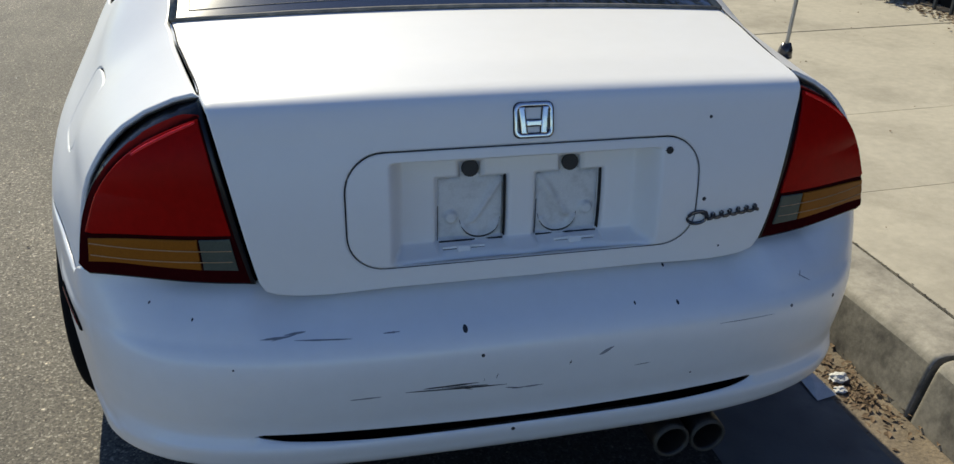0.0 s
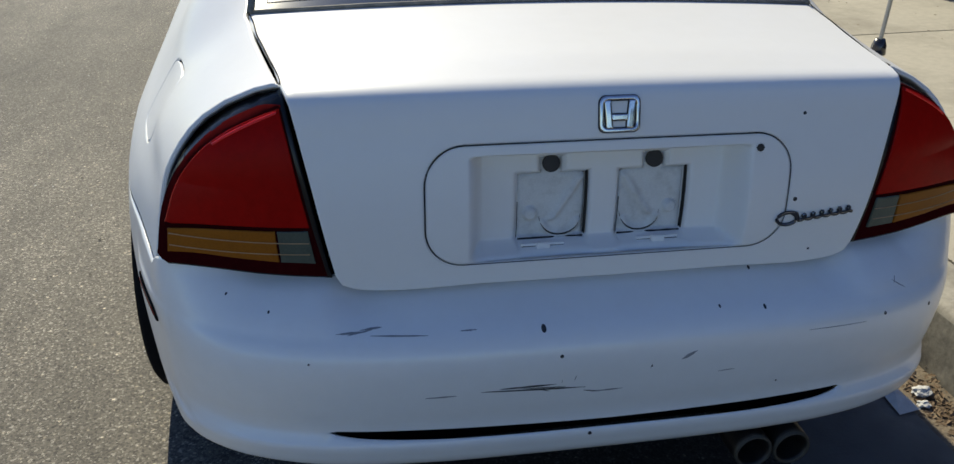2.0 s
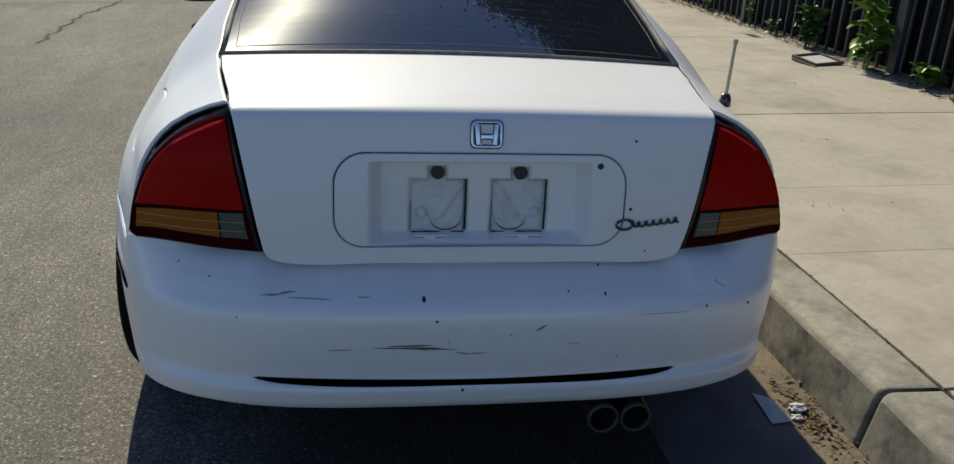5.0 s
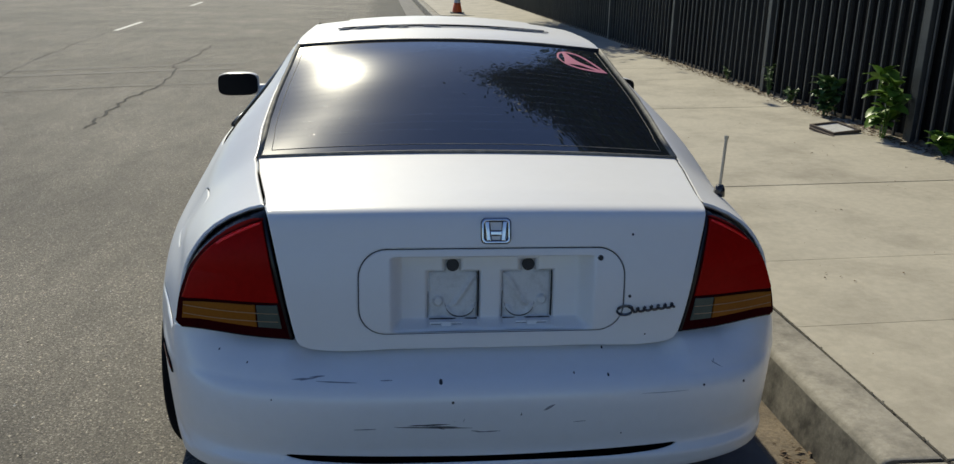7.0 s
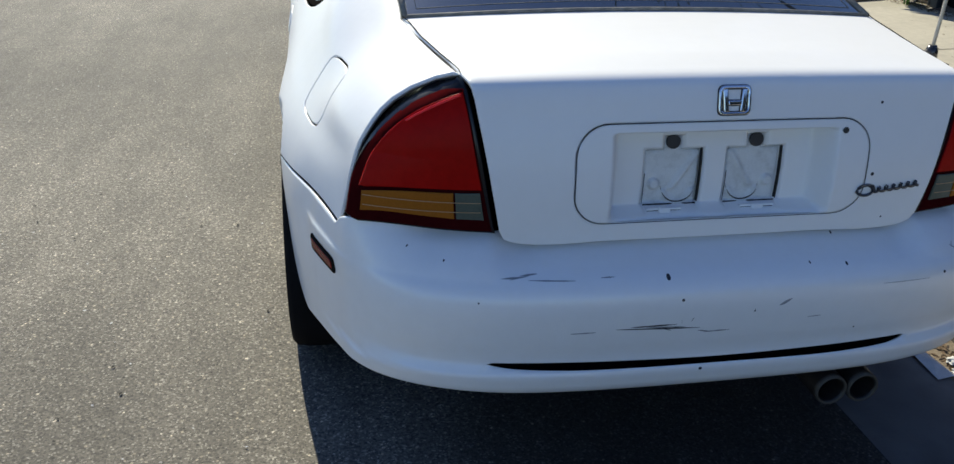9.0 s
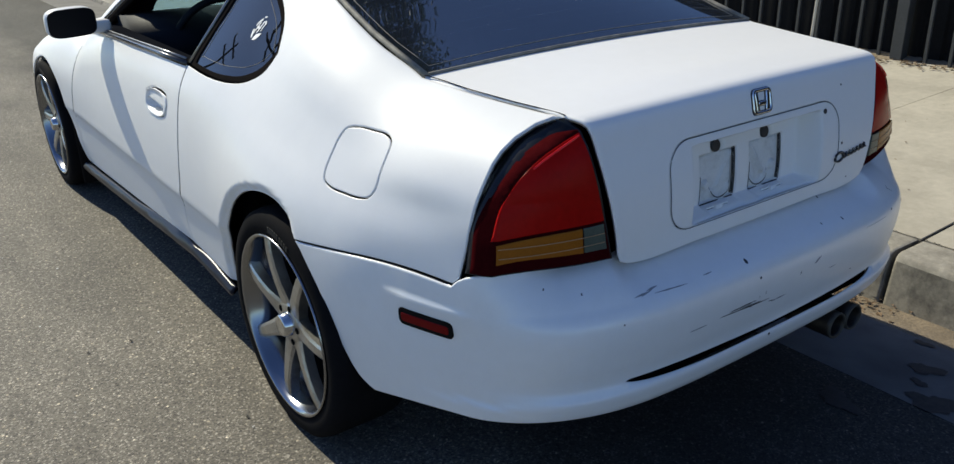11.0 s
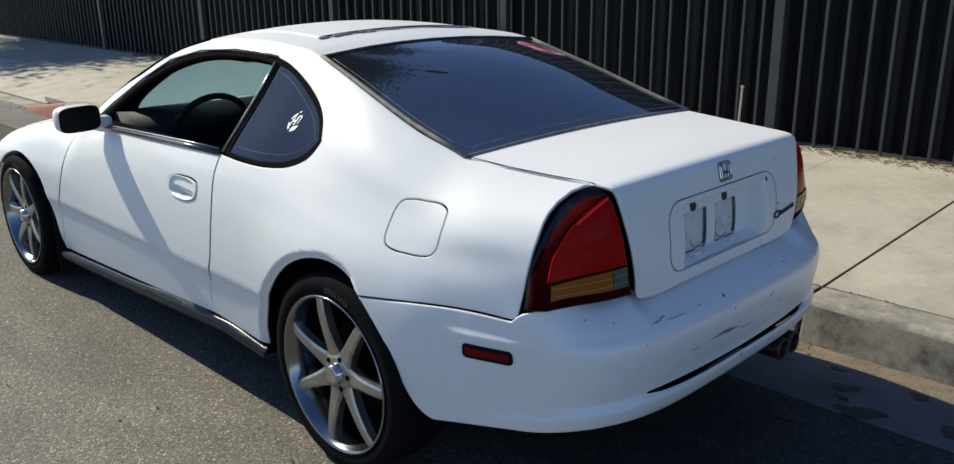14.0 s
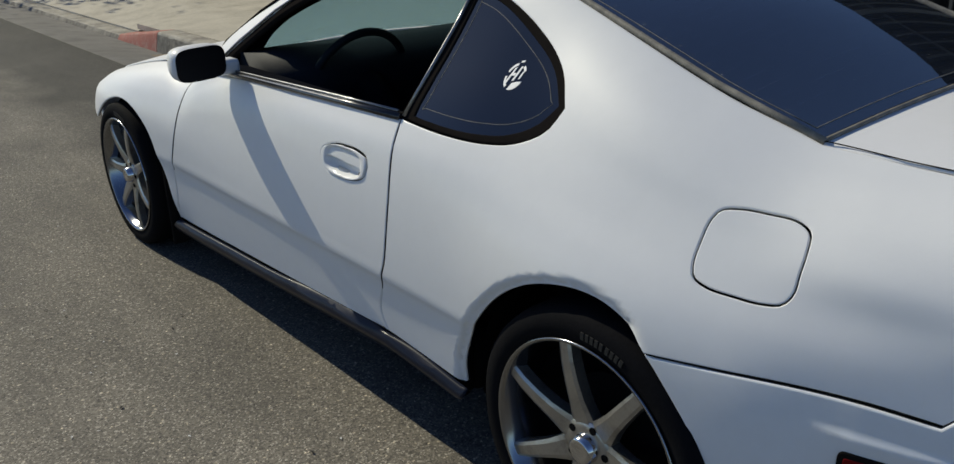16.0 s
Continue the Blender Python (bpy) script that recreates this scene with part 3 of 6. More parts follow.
def kerb_block(parent, y0, y1, mat, drop0=0.0, drop1=0.0):
    ys_ = [y0, y0 + 0.006] + list(np.linspace(y0 + 0.012, y1 - 0.012, max(2, int((y1 - y0) / 0.12)))) + [y1 - 0.006, y1]
    n = len(ys_) - 1
    m = len(KERB_PROFILE)
    verts = []
    for k in range(n + 1):
        y = ys_[k]
        cut_ = 0.003 if k in (0, n) else 0.0
        d = drop0 + (drop1 - drop0) * (y - y0) / (y1 - y0)
        for j, (x, z) in enumerate(KERB_PROFILE):
            wob = 0.004 * noise.noise((x * 9, y * 4, z * 9)) if 0 < j < m - 1 else 0
            zz = z if z < GUT + 0.01 else GUT + (z - GUT) * (1 - d)
            verts.append((x + wob + cut_, y, zz + wob - (cut_ if z > GUT else 0)))
    faces = [(k * m + j, k * m + (j + 1) % m, (k + 1) * m + (j + 1) % m, (k + 1) * m + j) for k in range(n) for j in range(m)]
    last_ = len(verts)
    verts += verts[:m] + verts[n * m:n * m + m]
    faces += [tuple(last_ + j for j in range(m))[::-1], tuple(last_ + m + j for j in range(m))]
    ob = mesh_object("kerb_block", verts, faces, mat, parent)
    bm = bmesh.new()
    bm.from_mesh(ob.data)
    bmesh.ops.recalc_face_normals(bm, faces=bm.faces)
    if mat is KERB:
        # road-side and joint faces take the stained, shade-darkened material
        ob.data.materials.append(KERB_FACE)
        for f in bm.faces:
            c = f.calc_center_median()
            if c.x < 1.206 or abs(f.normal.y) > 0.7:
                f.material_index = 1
    bm.to_mesh(ob.data)
    bm.free()
    return ob


kerb = tagged(new("kerb"), "worn concrete kerb with open joints, painted red at the drop", "kerb", kind="structure")
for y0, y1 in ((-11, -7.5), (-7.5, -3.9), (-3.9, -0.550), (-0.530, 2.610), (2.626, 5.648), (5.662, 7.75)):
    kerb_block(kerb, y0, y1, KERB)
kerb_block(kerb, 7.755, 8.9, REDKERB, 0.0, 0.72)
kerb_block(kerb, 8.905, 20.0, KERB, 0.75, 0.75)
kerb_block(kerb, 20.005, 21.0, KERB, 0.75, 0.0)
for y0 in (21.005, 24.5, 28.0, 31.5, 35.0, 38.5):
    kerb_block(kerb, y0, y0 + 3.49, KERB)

# pavement slabs
pavement = tagged(new("pavement"), "pale concrete pavement of large slabs with dark joints", "pavement", kind="structure")


def slab_piece(y0, y1, x0=1.413, x1=4.06, low=0.0):
    n, m = max(2, int((y1 - y0) / 0.3)), 8
    verts, faces = [], []
    for k in range(n + 1):
        for j in range(m + 1):
            x, y = x0 + (x1 - x0) * j / m, y0 + (y1 - y0) * k / n
            edge_ = 0.004 if k in (0, n) or j == 0 else 0.0
            fall = low * max(0.0, 1 - (x - x0) / 1.0)
            verts.append((x, y, walk_z(x) - edge_ - fall + 0.0015 * noise.noise((x, y, 3.0))))
    for k in range(n):
        for j in range(m):
            a = k * (m + 1) + j
            faces.append((a, a + 1, a + m + 2, a + m + 1))
    top_n = len(verts)
    rim_ = [j for j in range(m + 1)] + [k * (m + 1) + m for k in range(1, n + 1)] + [n * (m + 1) + j for j in range(m - 1, -1, -1)] + [k * (m + 1) for k in range(n - 1, 0, -1)]
    verts += [(verts[r][0], verts[r][1], verts[r][2] - 0.06) for r in rim_]
    for q in range(len(rim_)):
        q2 = (q + 1) % len(rim_)
        faces.append((rim_[q2], rim_[q], top_n + q, top_n + q2))
    return mesh_object("slab", verts, faces, CONCRETE, pavement, smooth=False)


CUTS = [-11, -7.45, -5.6, -3.9, -2.8, -1.65, -0.540, 0.43, 1.20, 2.618, 5.655, 7.75]
DEEP = (-11, -7.45, -3.9, -0.540, 2.618, 5.655)
for y0, y1 in zip(CUTS, CUTS[1:]):
    slab_piece(y0 + (0.008 if y0 in DEEP else 0.0018), y1 - (0.008 if y1 in DEEP else 0.0018))
for y0, y1, low in ((7.75, 8.9, 0.05), (8.9, 12.3, 0.13), (12.3, 16.0, 0.13), (16.0, 20.0, 0.13), (20.0, 21.0, 0.05), (21, 24.5, 0), (24.5, 28, 0), (28, 31.5, 0), (31.5, 35, 0), (35, 42, 0)):
    slab_piece(y0 + 0.004, y1 - 0.004, low=low)
tagged(mesh_object("pavement_bed", [(1.404, -11, TOP - 0.011), (4.02, -11, walk_z(4.02) - 0.011), (4.02, 7.7, walk_z(4.02) - 0.011), (1.404, 7.7, TOP - 0.011)], [(0, 1, 2, 3)], CRACK), "dark bed in the joints of the pavement", "pavement bed", kind="structure")

# dirt along the fence's foot and behind it
dirt = strip("dirt_strip", [(3.98, TOP + 0.034), (4.08, TOP + 0.058), (4.2, TOP + 0.066), (4.6, TOP + 0.05), (60, 0.0)], -12, 60, 0.3, DIRT, "dry brown dirt under the fence", category="dirt")
for v in dirt.data.vertices:
    if v.co.x < 4.5:
        v.co.z += 0.012 * noise.noise((v.co.x * 7, v.co.y * 5, 0))
        v.co.x += 0.05 * noise.noise((v.co.y * 3, 8.1, 0))

fence = tagged(new("fence"), "black iron picket fence backed with dark ribbed sheet metal", "fence", kind="structure")
# ribbed sheet behind the pickets
xs, verts, faces = [], [], []
y = -12.0
line_ = []
while y < 60:
    line_ += [(4.125, y), (4.125, y + 0.11), (4.145, y + 0.125), (4.145, y + 0.145)]
    y += 0.16
for x, y in line_:
    verts += [(x, y, 0.11), (x, y, 2.75)]
faces = [(2 * k, 2 * k + 2, 2 * k + 3, 2 * k + 1) for k in range(len(line_) - 1)]
mesh_object("backing_sheet", verts, faces, SHEET, fence, smooth=False)
PICKET = box(-0.011, 0.011, -0.011, 0.011, 0.0, 2.55, 0.003, seg=1)
picket_me = bpy.data.meshes.new("picket")
PICKET.to_mesh(picket_me)
PICKET.free()
picket_me.materials.append(IRON)
PITCH = 0.162
POSTS = (-8.1, -5.05, -2.0, 1.04, 3.85, 6.65, 9.83, 13.4)
for k in range(-30, 220):
    y = 0.690 + PITCH * k
    if any(abs(y - q) < 0.07 for q in POSTS):
        continue
    ob = new("picket", picket_me)
    ob.parent = fence
    ob.location = (4.05 + rng.uniform(-0.002, 0.002), y, TOP + 0.02)
    ob.rotation_euler = (rng.uniform(-0.004, 0.004), rng.uniform(-0.004, 0.004), 0)
for y in POSTS:
    part("post", box(4.02, 4.10, y - 0.04, y + 0.04, TOP + 0.02, 2.7, 0.004), IRON, fence)
for z in (2.35,):
    part("rail", box(4.065, 4.105, -12, 36, z, z + 0.04, 0.003), IRON, fence)

# litter of leaves and grit along the fence and the gutter
def litter(name, spots, mat, label, size):
    bm = bmesh.new()
    for x, y, z in spots:
        a, s_ = rng.uniform(0, 6.3), size * rng.uniform(0.5, 1.4)
        c, s2 = math.cos(a) * s_, math.sin(a) * s_
        h = rng.uniform(0.1, 0.5) * s_
        q = [bm.verts.new(p) for p in ((x - c, y - s2, z), (x + s2 * 0.5, y - c * 0.5, z + h), (x + c, y + s2, z + 0.2 * h), (x - s2 * 0.5, y + c * 0.5, z + h * 0.6))]
        bm.faces.new((q[0], q[1], q[2])), bm.faces.new((q[0], q[2], q[3]))
    return tagged(part(name, bm, mat, None), label, "litter", kind="stuff")


litter("leaf_litter", [(rng.gauss(3.95, 0.06), rng.uniform(-3, 12), TOP + 0.050) for _ in range(3200)], DRY, "dry brown leaves and chips along the fence's foot", 0.017)
litter("grit", [(rng.gauss(3.93, 0.10), rng.uniform(-3, 12), TOP + 0.046) for _ in range(500)], BOARD, "pale grit on the pavement by the fence", 0.007)
litter("gutter_leaves", [(rng.gauss(1.10, 0.05), rng.gauss(-0.40, 0.10), GUT + 0.022) for _ in range(260)], DRY, "heap of dry leaves in the gutter", 0.013)
litter("gutter_grit", [(rng.uniform(0.98, 1.165), rng.uniform(-1.6, 1.5), GUT + 0.012) for _ in range(260)], DRY, "scattered grit and bits of leaf in the gutter", 0.006)
litter("road_grit", [(rng.uniform(-2.2, -0.95), rng.uniform(-1.2, 4.5), 0.003) for _ in range(90)], CRACK, "small dark stones on the asphalt", 0.007)
litter("pale_grit", [(rng.uniform(-2.6, -0.95), rng.uniform(-1.2, 5.5), 0.003) for _ in range(160)], PAPER, "small pale stones on the asphalt", 0.005)
litter("walk_specks", [(x_, rng.uniform(-1.5, 7), walk_z(x_) + 0.003) for x_ in [rng.uniform(1.45, 3.95) for _ in range(170)]], DRY, "specks of leaf on the pavement", 0.007)
strip("gutter_soil", [(0.985, -0.078), (1.03, -0.078), (1.10, -0.086), (1.172, GUT + 0.012)], -6, 7.5, 0.15, SOIL, "brown soil gathered against the kerb", category="soil")

litter("seam_debris", [(rng.gauss(1.408, 0.003), rng.uniform(-1.0, 7.0), TOP - 0.003) for _ in range(500)], GRIME, "dark debris in the seam between kerb and pavement", 0.006)

# crumpled paper in the gutter
def crumple(name, x, y, z, size, mat, label, cat):
    bm = bmesh.new()
    bmesh.ops.create_icosphere(bm, subdivisions=3, radius=size)
    for v in bm.verts:
        k = 1 + 0.55 * noise.noise(v.co * (2.2 / size) + Vector((x * 9, y * 9, 0)))
        v.co = Vector((v.co.x * k * 1.3, v.co.y * k, max(v.co.z * k * 0.6, -0.2 * size)))
    bmesh.ops.translate(bm, verts=bm.verts, vec=(x, y, z + 0.2 * size))
    return tagged(part(name, bm, mat, None), label, cat)


crumple("paper_scrap", 1.085, -0.36, GUT + 0.025, 0.020, PAPER, "crumpled pale paper scrap in the gutter", "litter")
crumple("paper_scrap", 1.055, -0.41, GUT + 0.025, 0.014, PAPER, "crumpled pale paper scrap in the gutter", "litter")
flat_paper = mesh_object("paper_sheet", [(0.955, -0.45, -0.064), (1.03, -0.43, -0.071), (1.02, -0.31, -0.069), (0.965, -0.29, -0.060), (0.99, -0.37, -0.054)], [(0, 1, 4), (1, 2, 4), (2, 3, 4), (3, 0, 4)], PAPER, smooth=False)
tagged(flat_paper, "flattened grey paper sheet beside the kerb", "litter")


# weeds at the fence
def leaf_mesh(name, length, width, mat):
    bm = bmesh.new()
    rows = []
    for k in range(6):
        t = k / 5
        w = width * math.sin(math.pi * min(t * 0.92 + 0.06, 1)) ** 0.8
        z = 0.25 * length * math.sin(t * 2.2) - 0.12 * length * t
        rows.append([bm.verts.new((-w, length * t, z + 0.25 * w)), bm.verts.new((0, length * t, z)), bm.verts.new((w, length * t, z + 0.25 * w))])
    for p, q in zip(rows, rows[1:]):
        bm.faces.new((p[0], p[1], q[1], q[0])), bm.faces.new((p[1], p[2], q[2], q[1]))
    me = bpy.data.meshes.new(name)
    bm.to_mesh(me)
    bm.free()
    me.materials.append(mat)
    me.shade_smooth()
    return me


def weed(x, y, height, leaves, length, mat, label, spread=0.10):
    plant = tagged(new("weed"), label, "plant", "weeds along the fence")
    plant.location = (x, y, walk_z(x))
    me = leaf_mesh("leaf", length, length * 0.30, mat)
    stems = [(rng.uniform(-spread, spread), rng.uniform(-spread, spread)) for _ in range(4)]
    for sx_, sy_ in stems:
        part("stem", tube([(sx_ * 0.2, sy_ * 0.2, 0), (sx_ * 0.6, sy_ * 0.6, height * 0.5), (sx_, sy_, height * rng.uniform(0.8, 1.0))], [0.006, 0.004, 0.002], 6), mat, plant)
    for k in range(leaves):
        sx_, sy_ = stems[k % len(stems)]
        t = rng.uniform(0.1, 1.0) ** 0.8
        ob = new("leaf", me)
        ob.parent = plant
        ob.location = (sx_ * t, sy_ * t, height * t * 0.95)
        ob.rotation_euler = (rng.uniform(-0.5, 0.7), rng.uniform(-0.4, 0.4), rng.uniform(0, 6.3))
        f_ = rng.uniform(0.6, 1.15)
        ob.scale = (f_, f_, f_)
    return plant


weed(3.90, 4.00, 0.52, 62, 0.18, LEAF, "bright green broad-leaved weed at the fence", 0.12)
weed(3.94, 5.05, 0.34, 110, 0.12, LEAF2, "dark green bushy weed at the fence", 0.14)
weed(4.02, 3.32, 0.12, 60, 0.13, LEAF, "low green weed spread on the pavement's edge", 0.18)
weed(3.98, 5.85, 0.14, 40, 0.07, LEAF2, "small pale weed at the fence's foot", 0.08)
weed(4.00, 6.40, 0.34, 40, 0.06, LEAF2, "thin tall weed at the fence's foot", 0.05)
weed(4.02, 7.6, 0.14, 36, 0.06, LEAF2, "small pale weed at the fence's foot", 0.08)

# a shallow tray lying on the pavement
tray = tagged(new("tray"), "weathered shallow wooden tray lying on the pavement", "tray")
tray.location, tray.rotation_euler = (3.665, 4.34, walk_z(3.665) + 0.014), (radians(4), radians(-3), radians(12))
part("base", box(-0.13, 0.13, -0.14, 0.14, 0.0, 0.008), PAPER, tray)
for x0, x1, y0, y1 in ((-0.145, -0.127, -0.155, 0.155), (0.127, 0.145, -0.155, 0.155), (-0.127, 0.127, -0.155, -0.137), (-0.127, 0.127, 0.137, 0.155)):
    part("edge", box(x0, x1, y0, y1, -0.002, 0.024, 0.003), WOOD, tray)
part("loose_edge", box(-0.19, -0.172, -0.20, 0.10, -0.006, 0.014, 0.003), WOOD, tray)

# traffic cone far along the pavement
cone = tagged(new("traffic_cone"), "orange traffic cone with a pale band on the pavement", "traffic cone")
cone.location = (1.95, 22.0, walk_z(1.95))
part("base", box(-0.19, 0.19, -0.19, 0.19, 0.0, 0.03, 0.008), BLACK, cone)
part("body", lathe([(0.14, 0.03), (0.095, 0.28), (0.0, 0.28)], 24, "z"), ORANGE, cone, smooth=True)
part("band", lathe([(0.097, 0.28), (0.068, 0.42), (0.0, 0.42)], 24, "z"), PAPER, cone, smooth=True)
part("tip", lathe([(0.068, 0.42), (0.03, 0.70), (0.0, 0.70)], 24, "z"), ORANGE, cone, smooth=True)


# trees behind the fence
def tree(x, y, height, radius, low, count, leaf, label, seed):
    r_ = random.Random(seed)
    t = tagged(new("tree"), label, "tree")
    t.location = (x, y, 0)
    bm = tube([(0, 0, -0.1), (0.1, 0.05, low * 0.5), (-0.05, 0.1, low), (0.1, 0, (low + height) / 2)], [0.26, 0.2, 0.16, 0.07], 10)
    part("trunk", bm, BARK, t, smooth=True)
    hubs = []
    for k in range(16):
        a, u = r_.uniform(0, 6.3), r_.uniform(0.15, 1.0)
        z = low + (height - low) * r_.uniform(0.05, 0.95)
        w = radius * u * math.sqrt(max(0.05, 1 - ((z - (low + height) / 2) / ((height - low) / 2)) ** 2))
        hubs.append((w * math.cos(a), w * math.sin(a), z))
        part("limb", tube([(0, 0, max(low * 0.7, z - 2.2)), (hubs[-1][0] * 0.5, hubs[-1][1] * 0.5, z - 0.7), hubs[-1]], [0.09, 0.05, 0.02], 6), BARK, t)
    verts, faces = [], []
    for _ in range(count):
        h = r_.choice(hubs)
        c = Vector((r_.gauss(h[0], radius * 0.24), r_.gauss(h[1], radius * 0.24), r_.gauss(h[2], radius * 0.2)))
        u = Vector((r_.gauss(0, 1), r_.gauss(0, 1), r_.gauss(0, 1))).normalized()
        w = u.orthogonal().normalized()
        n = len(verts)
        s_ = leaf * r_.uniform(0.6, 1.3)
        verts += [c - u * s_, c + w * s_ * 0.5, c + u * s_, c - w * s_ * 0.5]
        faces.append((n, n + 1, n + 2, n + 3))
    crown = mesh_object("crown", verts, faces, CROWN, t, smooth=False)
    return t


tree(6.3, 11.6, 15.5, 3.1, 5.0, 110000, 0.125, "tall leafy tree behind the fence", 3)
tree(4.95, 19.4, 6.4, 3.1, 2.7, 130000, 0.095, "leafy tree overhanging the pavement behind the fence", 9)


# a street lamp behind the fence and a power pole across the road
street_lamp = tagged(new("street_lamp"), "dark steel street lamp with a curved arm behind the fence", "street lamp")
street_lamp.location = (5.6, 8.2, 0.0)
part("pole", tube([(0, 0, 0), (0, 0, 3.0), (0, 0, 7.4), (0.12, -0.12, 8.0)], [0.10, 0.085, 0.06, 0.055], 12), IRON, street_lamp, smooth=True)
part("arm", tube([(0.12, -0.12, 8.0), (0.45, -0.45, 8.4), (1.0, -0.95, 8.75), (1.6, -1.5, 8.8)], [0.055, 0.05, 0.045, 0.04], 10), IRON, street_lamp, smooth=True)
head = part("lamp_head", lathe([(0.0, -0.36), (0.09, -0.33), (0.15, -0.12), (0.16, 0.18), (0.10, 0.34), (0.0, 0.36)], 20, "y"), IRON, street_lamp, smooth=True)
head.location, head.rotation_euler, head.scale = (1.75, -1.65, 8.79), (0, 0, radians(45)), (1, 1, 0.6)
part("base_plate", box(-0.18, 0.18, -0.18, 0.18, 0.0, 0.05, 0.01), IRON, street_lamp)

power_pole = tagged(new("power_pole"), "tall dark power pole with two crossarms far down the road", "power pole")
power_pole.location, power_pole.rotation_euler = (-24.0, 72.0, 0.0), (0, 0, radians(25))
part("pole", tube([(0, 0, -0.1), (0, 0, 15.0), (0, 0, 33.0)], [0.55, 0.46, 0.36], 12), WOOD, power_pole, smooth=True)
for z_ in (31.5, 28.3):
    arm = part("crossarm", box(-3.6, 3.6, -0.25, 0.25, z_ - 0.22, z_ + 0.22, 0.05), WOOD, power_pole)
    for x_ in (-3.3, -1.7, 1.7, 3.3):
        part("insulator", lathe([(0.0, 0.0), (0.12, 0.0), (0.17, 0.15), (0.10, 0.25), (0.15, 0.38), (0.0, 0.50)], 12, "z"), TRIM, arm).location = (x_, 0, z_ + 0.22)

# ---- the car ----
car = tagged(new("car"), "white two-door coupe with red tail lamps, parked at the kerb", "car")
car.rotation_euler.y, car.location.x = 0.010, -0.007

